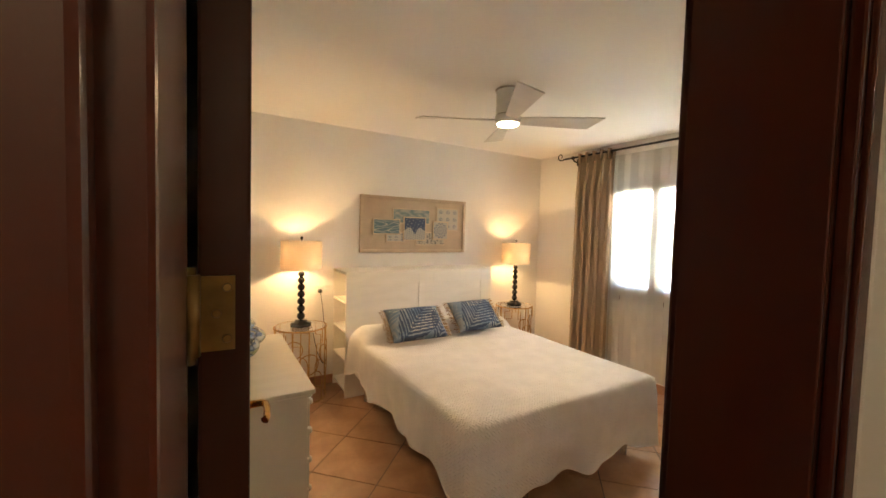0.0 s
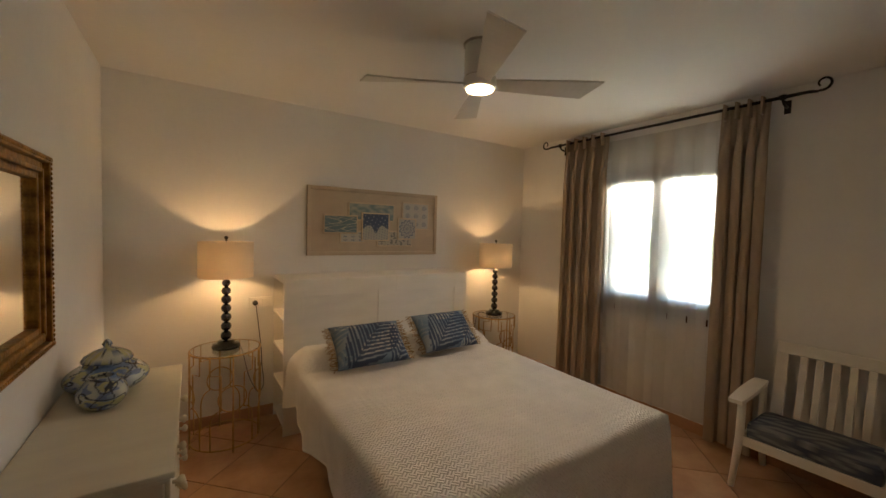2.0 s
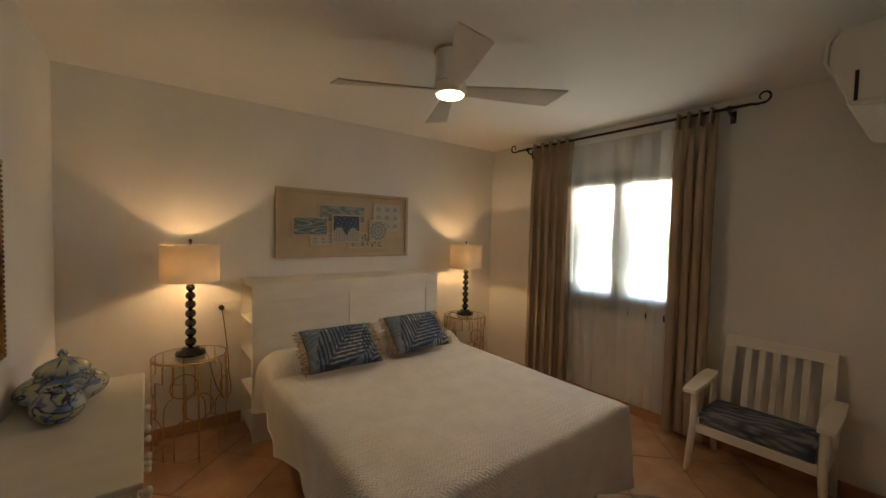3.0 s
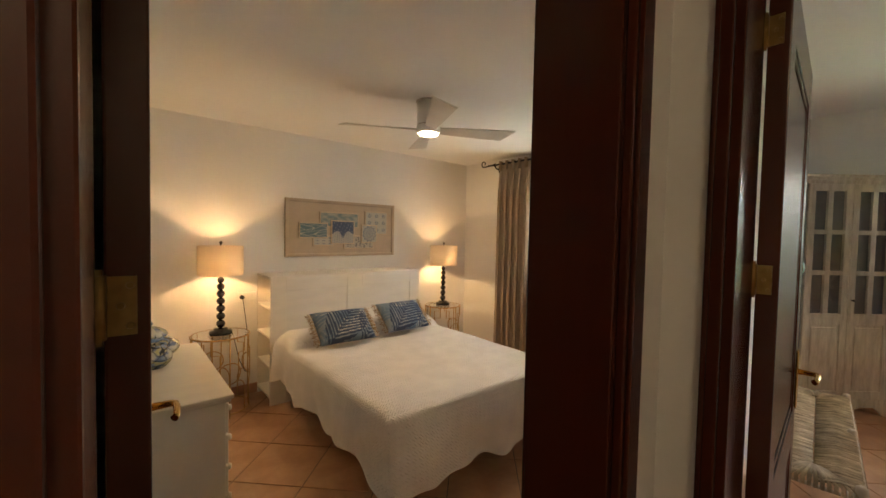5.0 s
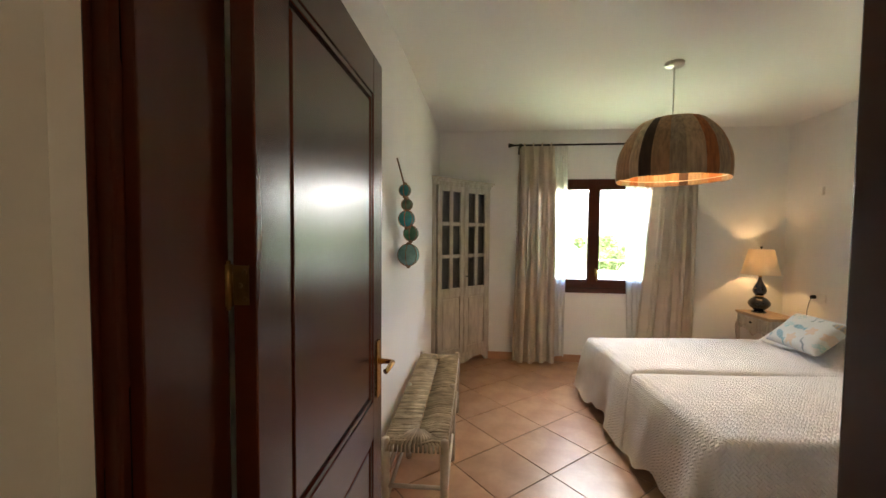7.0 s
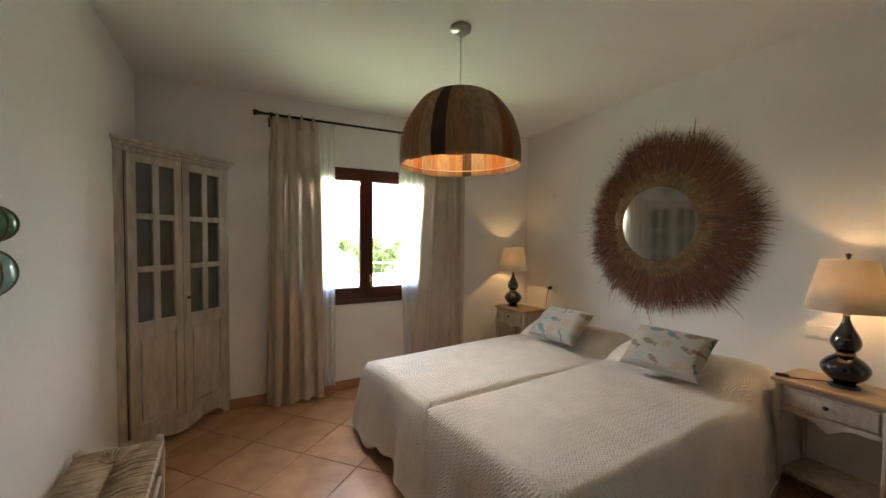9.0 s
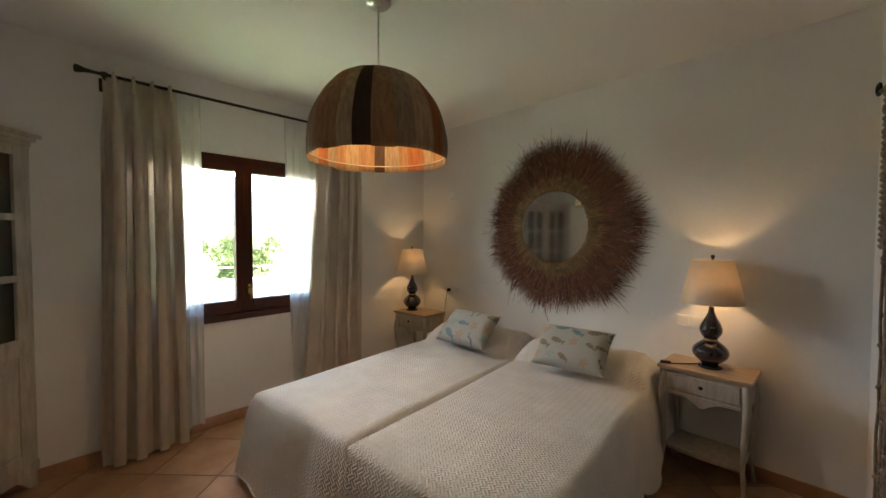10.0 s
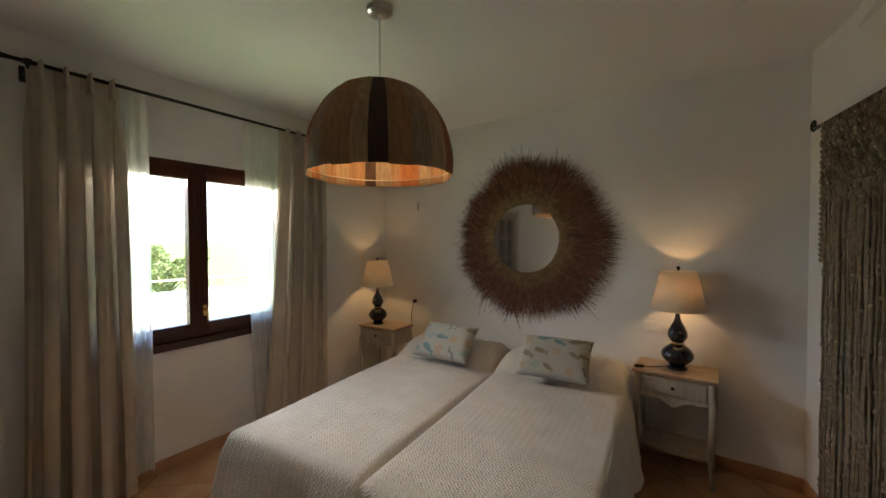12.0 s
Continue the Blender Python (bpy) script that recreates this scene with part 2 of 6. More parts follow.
def tube(bm, points, radius, segs=8, closed=False, taper=None):
    """A round bar along a line of points."""
    pts = [Vector(p) for p in points]
    n = len(pts)
    rings = []
    up = Vector((0, 0, 1))
    side = None
    for i, p in enumerate(pts):
        a = pts[(i - 1) % n] if (closed or i) else p
        b = pts[(i + 1) % n] if (closed or i < n - 1) else p
        d = (b - a).normalized()
        if side is None:
            side = d.cross(up)
            if side.length < 0.05:
                side = d.cross(Vector((1, 0, 0)))
        side = (side - d * side.dot(d)).normalized()
        other = d.cross(side)
        r = radius * (taper[i] if taper else 1)
        rings.append([bm.verts.new(p + side * r * math.cos(2 * math.pi * k / segs) + other * r * math.sin(2 * math.pi * k / segs)) for k in range(segs)])
    pairs = list(zip(rings, rings[1:])) + ([(rings[-1], rings[0])] if closed else [])
    for a, b in pairs:
        for k in range(segs):
            f = bm.faces.new((a[k], a[(k + 1) % segs], b[(k + 1) % segs], b[k]))
            f.smooth = True
    if not closed:
        bm.faces.new(list(reversed(rings[0])))
        bm.faces.new(rings[-1])
    return bm


def circle(cx, cy, z, r, n=32, a0=0.0, a1=2 * math.pi):
    return [(cx + r * math.cos(a0 + (a1 - a0) * i / n), cy + r * math.sin(a0 + (a1 - a0) * i / n), z) for i in range(n)]


def mesh_of(name, bm, mat):
    bmesh.ops.recalc_face_normals(bm, faces=bm.faces)
    me = bpy.data.meshes.new(name)
    bm.to_mesh(me)
    bm.free()
    if mat:
        me.materials.append(mat)
    return me


def part(name, bm, mat, parent, label=""):
    ob = new(name, mesh_of(name, bm, mat) if isinstance(bm, bmesh.types.BMesh) else bm)
    ob.parent = parent
    if label:
        ob["label"] = label
    return ob


def thing(name, m, label, category, group="", kind=""):
    ob = new(name)
    ob.empty_display_size = 0.1
    ob.matrix_world = m
    return tagged(ob, label, category, group, kind)


def setting(name, bm, mat, label, category):
    return tagged(new(name, mesh_of(name, bm, mat)), label, category, kind="structure")


def B():
    return bmesh.new()


# ---- the plan ----
X0, X1, Y0, Y1, H1 = 0.03, 3.72, 0.35, 3.67, 2.465    # first bedroom
PY = 0.16                                              # second bedroom's and hall's face of the shared wall
HY, H2 = -3.42, 2.70                                   # second bedroom: headboard wall, ceiling
DX0, DX1 = 0.98, 1.13                                  # wall of the second door
NX = 1.75                                              # wall of the beaded doorway
WALL_TURN = 3.4                                        # degrees by which the second window wall leans off the grid


def window_wall(y):
    return 5.20 - math.tan(radians(WALL_TURN)) * (y + 0.5)


# first bedroom
setting("wall_west", box(B(), X0 - 0.15, X0, 0.37, Y1 + 0.2, 0, 2.75), PLASTER, "white plaster wall with a gilded mirror", "wall")
setting("wall_north", box(B(), X0, X1, Y1, Y1 + 0.2, 0, 2.75), PLASTER, "white plaster wall behind a headboard", "wall")
WA = (1.57, 2.63, 0.86, 2.08)
bm = B()
box(bm, X1, X1 + 0.28, 0.346, WA[0], 0, 2.75), box(bm, X1, X1 + 0.28, WA[1], Y1 + 0.2, 0, 2.75)
box(bm, X1, X1 + 0.28, WA[0], WA[1], 0, WA[2]), box(bm, X1, X1 + 0.28, WA[0], WA[1], WA[3], 2.75)
setting("wall_east", bm, PLASTER, "white plaster wall with a curtained window", "wall")
bm = B()
D1 = (0.0, 0.78, 2.14)
box(bm, D1[1], DX1, PY, Y0, 0, 2.75), box(bm, DX1, X1, 0.331, Y0, 0, 2.75), box(bm, D1[0], D1[1], PY, Y0, D1[2], 2.75), box(bm, -1.6, D1[0], PY, Y0, 0, 2.75)
setting("wall_shared", bm, PLASTER, "white plaster wall between bedrooms with a doorway", "wall")
tilted = Matrix.Translation((DX0, PY, 0)) @ Matrix.Rotation(radians(WALL_TURN), 4, "Z")
setting("wall_garland", box(B(), 0.15, 4.4, 0.0, 0.02, 0, 2.75, 0, tilted), PLASTER, "white plaster wall with hanging glass floats", "wall")
setting("wall_garland_end", box(B(), 2.78, 4.5, 0.021, 0.2, 0, 2.75, 0, tilted), PLASTER, "white plaster wall", "wall")
setting("ceiling_1", box(B(), X0 - 0.1, X1 + 0.1, Y0 - 0.002, Y1 + 0.1, H1, H1 + 0.1), CEILING, "smooth white painted ceiling", "ceiling")

# second bedroom
setting("wall_south", box(B(), NX - 0.2, 5.7, HY - 0.2, HY, 0, 2.75), PLASTER, "white plaster wall behind twin beds", "wall")
rot = Matrix.Translation((window_wall(-1.4), -1.4, 0)) @ Matrix.Rotation(radians(WALL_TURN), 4, "Z")
WB = (-0.70, 0.72, 0.85, 2.14)
sky_lamp_2.matrix_world = look((X1 + 0.235, 2.1, 2.01), (X1 - 0.5, 2.1, 2.16))
lawn_lamps[0].matrix_world = rot @ look((0.18, 0.01, 0.89), (-0.52, 0.01, 1.69))
lawn_lamps[1].matrix_world = look((X1 + 0.18, 2.1, 0.90), (X1 - 0.52, 2.1, 1.70))
sky_lamp.matrix_world = rot @ look((0.225, 0.01, 2.075), (-0.5, 0.01, 2.36))
bm = B()
for a in ((-2.4, WB[0], 0, 2.75), (WB[1], 2.3, 0, 2.75), (WB[0], WB[1], 0, WB[2]), (WB[0], WB[1], WB[3], 2.75)):
    box(bm, 0, 0.28, *a, m=rot)
setting("wall_east_far", bm, PLASTER, "white plaster wall with a dark wooden window", "wall")
bm = B()
D2 = (-0.86, 0.06, 2.14)
box(bm, DX0, DX1, D2[1], PY, 0, 2.75), box(bm, DX0, DX1, -2.2, D2[0], 0, 2.75), box(bm, DX0, DX1, D2[0], D2[1], D2[2], 2.75)
setting("wall_hall_east", bm, PLASTER, "white plaster wall with a doorway", "wall")
bm = B()
niche = Matrix.Translation((NX, HY, 0)) @ Matrix.Rotation(radians(12), 4, "Z")
box(bm, DX1, NX - 0.25, -2.12, -2.0, 0, 2.75), box(bm, -0.15, 0, 1.24, 1.5, 0, 2.75, 0, niche), box(bm, -0.15, 0, -0.1, 0.33, 0, 2.75, 0, niche), box(bm, -0.15, 0, 0.33, 1.24, 2.08, 2.75, 0, niche)
setting("wall_niche", bm, PLASTER, "white plaster wall round a beaded doorway", "wall")
setting("ceiling_2", box(B(), DX1 - 0.05, 5.6, HY - 0.1, 0.5, H2, H2 + 0.1), CEILING, "smooth white painted ceiling", "ceiling")
# hall, and the closet behind the beaded doorway
bm = B()
box(bm, -1.75, -1.6, -1.75, 0.4, 0, 2.75), box(bm, -1.6, DX0, -1.75, -1.6, 0, 2.75)
setting("wall_hall", bm, PLASTER, "white plaster hall wall", "wall")
bm = B()
box(bm, 0.6, 0.7, -3.6, -2.1, 0, 2.75), box(bm, 0.7, NX - 0.15, -3.6, -3.5, 0, 2.75), box(bm, 0.7, DX0, -2.2, -2.1, 0, 2.75)
setting("wall_closet", bm, PLASTER, "white plaster wall of a small closet", "wall")
bm = B()
box(bm, -1.7, DX1 - 0.05, -1.7, PY + 0.002, 2.50, 2.60)
box(bm, 0.6, NX - 0.1, -3.6, -1.1, 2.61, 2.7)
setting("ceiling_hall", bm, CEILING, "white painted hall ceiling", "ceiling")
setting("roof", box(B(), -2.0, 5.9, -4.0, 4.2, 2.76, 2.95), PLASTER, "flat roof slab", "roof")

# floor: bed of grout, tiles laid on the diagonal
floor = setting("floor", box(B(), -1.7, 5.75, -3.7, 3.9, -0.12, -0.004), GROUT, "terracotta tiled floor laid diagonally", "floor")
S, GAP = 0.43, 0.007
bm = B()
box(bm, -S / 2 + GAP / 2, S / 2 - GAP / 2, -S / 2 + GAP / 2, S / 2 - GAP / 2, -0.012, 0.0, 0.0025)
tile_mesh = mesh_of("tile", bm, TILE)


def in_plan(x, y):
    r = 0.28
    first = X0 - r < x < X1 + r and Y0 - r < y < Y1 + r
    second = DX1 - r < x < 5.4 + r and HY - r < y < PY + r
    hall = -0.9 - r < x < DX1 + r and -1.2 - r < y < PY + r
    return first or second or hall


for u in range(-16, 14):
    for v in range(-16, 14):
        cx = 3.0 + S / math.sqrt(2) * (u + v + 1)
        cy = -0.7 + S / math.sqrt(2) * (v - u)
        if in_plan(cx, cy) and cx > -1.3:
            t = new("tile", tile_mesh)
            t.parent = floor
            t.matrix_world = pose(cx, cy, random.uniform(-0.0006, 0.0006), random.uniform(-0.08, 0.08), random.uniform(-0.08, 0.08), 45 + 90 * random.randint(0, 3))


# skirting
def skirting(name, x0, x1, y0, y1, m=None):
    setting(name, box(B(), x0, x1, y0, y1, 0, 0.085, 0.003, m), SKIRT, "terracotta tile skirting along the wall", "baseboard")


skirting("baseboard_north", X0 + 0.012, X1 - 0.012, Y1 - 0.012, Y1)
skirting("baseboard_west", X0, X0 + 0.012, Y0, Y1)
skirting("baseboard_east", X1 - 0.012, X1, Y0, Y1)
skirting("baseboard_south", NX, 5.4, HY, HY + 0.012)
skirting("baseboard_window", -0.012, 0, -2.05, 1.55, rot)
skirting("baseboard_shared", 0.16, 4.2, -0.012, 0, tilted)
skirting("baseboard_niche", 0, 0.012, 0.015, 0.32, niche)
skirting("baseboard_hall", 0.80, DX0 - 0.03, PY - 0.012, PY)

# outside: ground, terrace and hills
GRASS = material("dry_lawn", (0.10, 0.16, 0.035), 0.95, vary=0.25, scale=0.7, fine=14, bump=0.3, bump_scale=30)
PAVING = material("pale_terrace_paving", (0.55, 0.48, 0.40), 0.8, vary=0.1, scale=3, fine=40, bump=0.05)
setting("ground", box(B(), -900, 900, -900, 900, -0.6, -0.14), GRASS, "green lawn round the house", "ground")
setting("pavement", box(B(), 7.6, 9.4, -9, 9, -0.138, -0.05), PAVING, "pale paved terrace", "pavement")


# ---- doors ----
def jamb_set(name, m, width, height, depth, left_rebate=True, left_trim=0.055):
    """A door frame lining an opening that runs along local x from 0 to width, through local y from 0 to depth, with architraves on both faces."""
    ob = thing(name, m, "dark mahogany door frame with moulded architraves", "door frame", kind="structure")
    t = 0.032
    part("jamb", box(B(), 0, t, 0, depth, 0, height, 0.003), MAHOGANY, ob)
    part("jamb", box(B(), width - t, width, 0, depth, 0, height, 0.003), MAHOGANY, ob)
    part("head", box(B(), t, width - t, 0, depth, height - t, height, 0.003), MAHOGANY, ob)
    for y0, y1, yy0, yy1 in ((-0.018, -0.001, -0.026, -0.018), (depth + 0.001, depth + 0.018, depth + 0.018, depth + 0.026)):
        for x0, x1 in ((-left_trim, 0.016), (width - 0.016, width + 0.055)):
            if y0 > 0 and x0 < 0 and not left_rebate:
                continue
            bm = B()
            box(bm, x0, x1, y0, y1, 0, height + 0.055, 0.004)
            box(bm, x0 + min(0.012, left_trim / 3), x1 - min(0.03, 0.016 + left_trim / 4) if x0 < 0 else x1 - 0.012, yy0, yy1, 0, height + 0.04, 0.003)
            part("architrave", bm, MAHOGANY, ob)
        bm = B()
        box(bm, 0.017, width - 0.017, y0, y1, height - 0.016, height + 0.055, 0.004)
        part("architrave", bm, MAHOGANY, ob)
    return ob


def door_leaf(name, m, width, height, label, hand=1):
    """A two-panel leaf, hinged at local x = 0, closed along +x; local y is its thickness."""
    ob = thing(name, m, label, "door", kind="structure")
    T = 0.04
    st = 0.105
    bm = B()
    box(bm, 0, st, 0, T, 0.01, height, 0.003), box(bm, width - st, width, 0, T, 0.01, height, 0.003)
    for z0, z1 in ((0.01, 0.22), (0.80, 0.93), (height - 0.13, height)):
        box(bm, st, width - st, 0.0005, T - 0.0005, z0, z1, 0.002)
    part("leaf_frame", bm, MAHOGANY, ob)
    for z0, z1 in ((0.22, 0.80), (0.93, height - 0.13)):
        bm = B()
        box(bm, st, width - st, 0.013, T - 0.013, z0, z1)
        box(bm, st + 0.028, width - st - 0.028, 0.006, T - 0.006, z0 + 0.028, z1 - 0.028, 0.005)
        for a in ((st, st + 0.016, z0, z1), (width - st - 0.016, width - st, z0, z1), (st + 0.016, width - st - 0.016, z0, z0 + 0.016), (st + 0.016, width - st - 0.016, z1 - 0.016, z1)):
            box(bm, a[0], a[1], 0.004, T - 0.004, a[2], a[3], 0.003)
        part("panel", bm, MAHOGANY, ob)
    for s in (-1, 1):
        y = -0.001 if s < 0 else T + 0.001
        bm = B()
        box(bm, width - 0.075, width - 0.035, min(y, y + s * 0.006), max(y, y + s * 0.006), 0.93, 1.13, 0.004)
        h = part("handle", bm, BRASS, ob, "polished brass lever handle")
        bm = B()
        tube(bm, [(width - 0.055, y, 1.055), (width - 0.055, y + s * 0.045, 1.055), (width - 0.062, y + s * 0.055, 1.055), (width - 0.09, y + s * 0.056, 1.056), (width - 0.135, y + s * 0.053, 1.052), (width - 0.142, y + s * 0.048, 1.05)], 0.0085, 10, taper=(1.2, 1, 1, 1, 0.9, 1.1))
        part("lever", bm, BRASS, h)
    for z in (0.25, 1.42, 1.96):
        bm = B()
        tube(bm, [(-0.006, T + 0.004, z - 0.034), (-0.006, T + 0.004, z + 0.034)], 0.007, 10)
        tube(bm, [(-0.006, T + 0.004, z - 0.04), (-0.006, T + 0.004, z + 0.04)], 0.004, 8)
        box(bm, -0.0022, -0.0002, 0.012, T, z - 0.032, z + 0.032)
        for k in (-0.022, 0.0, 0.022):
            lathe(bm, [(0.004, 0), (0.003, 0.0012)], 10, Matrix.Translation((-0.0022, 0.018 + 0.008 * (k == 0), z + k)) @ Matrix.Rotation(radians(-90), 4, "Y"))
        part("hinge", bm, HINGE_BRASS, ob, "brass butt hinge")
    return ob


jamb_set("door_frame_1", Matrix.Translation((D1[0], PY, 0)), D1[1] - D1[0], D1[2], Y0 - PY, left_rebate=False)
door_leaf("door_1", pose(0.078, Y0 + 0.012, 0, 0, 0, 87.5), 0.715, 2.09, "dark mahogany panelled door standing open against the wall")
frame_2 = jamb_set("door_frame_2", Matrix.Translation((DX0, D2[1], 0)) @ Matrix.Rotation(radians(-90), 4, "Z"), D2[1] - D2[0], D2[2], DX1 - DX0, left_trim=0.018)
door_leaf("door_2", pose(DX1 + 0.004, 0.024, 0, 0, 0, 3.8) @ Matrix.Translation((0, -0.04, 0)), 0.775, 2.09, "dark mahogany panelled door standing wide open")


# ---- windows ----
def wooden_window(name, m, y0, y1, z0, z1, wall, label):
    """Two casements in a frame; local x points outdoors, local y runs along the wall from right to left as seen from inside."""
    ob = thing(name, m, label, "window", kind="structure")
    f = 0.06
    X = 0.02
    bm = B()
    for a in ((y0, y0 + f, z0, z1), (y1 - f, y1, z0, z1), (y0 + f, y1 - f, z0, z0 + f), (y0 + f, y1 - f, z1 - f, z1)):
        box(bm, X, X + 0.07, *a, 0.004)
    part("window_frame", bm, MAHOGANY, ob, "dark mahogany window frame")
    part("window_sill", box(B(), -0.022, X, y0 - 0.03, y1 + 0.03, z0 - 0.03, z0 + 0.025, 0.006), MAHOGANY, ob)
    mid = (y0 + y1) / 2
    for a, b, s in ((y0 + f, mid - 0.0005, -1), (mid + 0.0005, y1 - f, 1)):
        bm = B()
        w = 0.065
        for c in ((a, a + w, z0 + f, z1 - f), (b - w, b, z0 + f, z1 - f), (a + w, b - w, z0 + f, z0 + f + w), (a + w, b - w, z1 - f - w, z1 - f)):
            box(bm, X - 0.012, X + 0.05, *c, 0.005)
        c = part("casement", bm, MAHOGANY, ob)
        p = part("pane", box(B(), X + 0.018, X + 0.024, a + w, b - w, z0 + f + w, z1 - f - w), PANE, c)
        p.visible_shadow = False
    part("cover_strip", box(B(), X - 0.020, X - 0.0122, mid - 0.022, mid + 0.022, z0 + f + 0.004, z1 - f - 0.004, 0.003), MAHOGANY, ob)
    bm = B()
    box(bm, X - 0.018, X - 0.011, mid - 0.045, mid - 0.02, z0 + 0.17, z0 + 0.25, 0.003)
    tube(bm, [(X - 0.018, mid - 0.032, z0 + 0.22), (X - 0.05, mid - 0.032, z0 + 0.22), (X - 0.055, mid - 0.032, z0 + 0.21), (X - 0.055, mid - 0.032, z0 + 0.12)], 0.008, 10)
    part("handle", bm, BRASS, ob, "brass window handle")
    return ob


wooden_window("window_1", Matrix.Translation((X1, 0, 0)), *WA, PLASTER, "dark wooden casement window behind a white voile")
wooden_window("window_2", rot, *WB, PLASTER, "dark wooden casement window with two bright panes")


# ---- curtains ----
def pleated(width_top, width_bottom, height, folds, depth, gather=0.0, seed=1, nz=26, per=16, phase=0.0, lean=0.0, header=True):
    """A hanging cloth in soft uneven folds; local y along the wall from 0, x across it, hanging from z = height to z = 0."""
    rng = random.Random(seed)
    n = folds * per
    freq = [rng.uniform(0.75, 1.25) for _ in range(folds)]
    total = sum(freq)
    bm = B()
    uv = bm.loops.layers.uv.new("uv")
    rows = []
    amp = [rng.uniform(0.6, 1.15) for _ in range(folds + 1)]
    drift = [rng.uniform(-1, 1) for _ in range(folds + 1)]
    for j in range(nz + 1):
        t = j / nz
        z = height * (1 - t)
        row = []
        for i in range(n + 1):
            k, fr = divmod(i, per)
            if k == folds:
                k, fr = folds - 1, per
            s = (sum(freq[:k]) + freq[k] * fr / per) / total
            f = (k + fr / per)
            a = amp[k] + (amp[k + 1] - amp[k]) * fr / per
            d = drift[k] + (drift[k + 1] - drift[k]) * fr / per
            w = width_top + (width_bottom - width_top) * (t ** 1.4)
            start = min(1.0, 0.35 + t * 4) if header else 1.0
            x = depth * a * start * (0.5 + 0.5 * math.sin(2 * math.pi * f + phase + 0.35 * d * t)) + 0.012 * d * t
            y = s * w + 0.35 * depth * math.sin(4 * math.pi * f + phase) * start + lean * t + 0.01 * d * t
            zz = z + (0.006 * math.sin(9 * s + seed) if j == nz else 0)
            row.append(bm.verts.new((-x, y, zz)))
        rows.append(row)
    for j in range(nz):
        for i in range(n):
            f = bm.faces.new((rows[j][i], rows[j][i + 1], rows[j + 1][i + 1], rows[j + 1][i]))
            f.smooth = True
            for l, (a, b) in zip(f.loops, ((i, j), (i + 1, j), (i + 1, j + 1), (i, j + 1))):
                l[uv].uv = (a / n * width_top * 2, b / nz * height)
    return bm


def rod(name, m, y0, y1, scroll, label):
    """An iron curtain rod along local y at x = 0, z = 0, held by brackets from the wall at x = +0.1."""
    ob = thing(name, m, label, "curtain rod")
    bm = B()
    tube(bm, [(0, y0, 0), (0, y1, 0)], 0.011, 12)
    part("bar", bm, IRON, ob)
    for y in (y0 + 0.07, y1 - 0.07):
        bm = B()
        tube(bm, [(0.095, y, -0.045), (0.06, y, -0.045), (0.02, y, -0.035), (0.0, y, -0.012)], 0.008, 8)
        box(bm, 0.09, 0.097, y - 0.018, y + 0.018, -0.085, 0.0, 0.003)
        lathe(bm, [(0.016, -0.016), (0.019, 0), (0.016, 0.016)], 12, Matrix.Translation((0, y, 0)) @ Matrix.Rotation(radians(90), 4, "X"))
        part("bracket", bm, IRON, ob)
    for y, s in ((y0, -1), (y1, 1)):
        bm = B()
        if scroll:
            pts = [(0, y, 0), (0, y + s * 0.05, 0.0), (0, y + s * 0.09, -0.008)]
            for i in range(22):
                a = -1.9 + i * 0.28
                r = 0.042 - 0.0011 * i
                pts.append((0, y + s * (0.115 + r * math.cos(a)), 0.035 + r * math.sin(a)))
            tube(bm, pts, 0.008, 8, taper=[1.4, 1.2, 1] + [1 - 0.02 * i for i in range(22)])
        else:
            lathe(bm, [(0.012, 0), (0.014, 0.02), (0.024, 0.05), (0.024, 0.065), (0.015, 0.07)], 14, Matrix.Translation((0, y, 0)) @ Matrix.Rotation(radians(-90 * s), 4, "X"))
        part("finial", bm, IRON, ob)
    return ob


def curtain(name, m, cloth, label, category, rod_z, *, header=0.07, **kw):
    ob = thing(name, m, label, category)
    part("drape", pleated(**kw), cloth, ob)
    if header:
        n, w = kw["folds"], kw["width_top"]
        for i in range(n):
            y = (i + 0.5) / n * w
            part("pinch_pleat", box(B(), -kw["depth"] * 0.75, -kw["depth"] * 0.15, y - 0.006, y + 0.006, kw["height"] - 0.1, kw["height"] + 0.012, 0.003), cloth, ob)
    return ob


RZ = 2.385
rod("curtain_rod_near", pose(3.625, 0, RZ), 1.25, 3.14, True, "black wrought-iron curtain rod with scroll ends")
curtain("curtain_taupe", pose(3.66, 1.38, 0.06), TAUPE, "taupe lined curtain drawn aside at the window", "curtain", RZ, width_top=0.28, width_bottom=0.27, height=2.34, folds=4, depth=0.11, seed=3)
tagged(curtain("curtain_taupe", pose(3.66, 2.53, 0.06), TAUPE, "taupe lined curtain drawn aside near the corner", "curtain", RZ, width_top=0.47, width_bottom=0.5, height=2.34, folds=5, depth=0.11, seed=8), group="taupe curtains")
curtain("voile_curtain", pose(3.695, 1.60, 0.10), SHEER, "white sheer voile hanging across the window", "curtain", RZ, header=0, width_top=1.0, width_bottom=0.97, height=2.24, folds=7, depth=0.026, seed=5)
rb = rot @ Matrix.Translation((-0.105, 0, 0))
RZ2 = 2.51
rod("curtain_rod_far", rb @ Matrix.Translation((0, 0, RZ2)), -0.98, 0.94, False, "black iron curtain rod with plain ends")
curtain("curtain_linen", rb @ Matrix.Translation((0.03, 0.485, 0.02)), LINEN, "beige linen curtain gathered beside the window", "curtain", RZ2, width_top=0.395, width_bottom=0.47, height=2.49, folds=4, depth=0.13, seed=12, lean=-0.03)
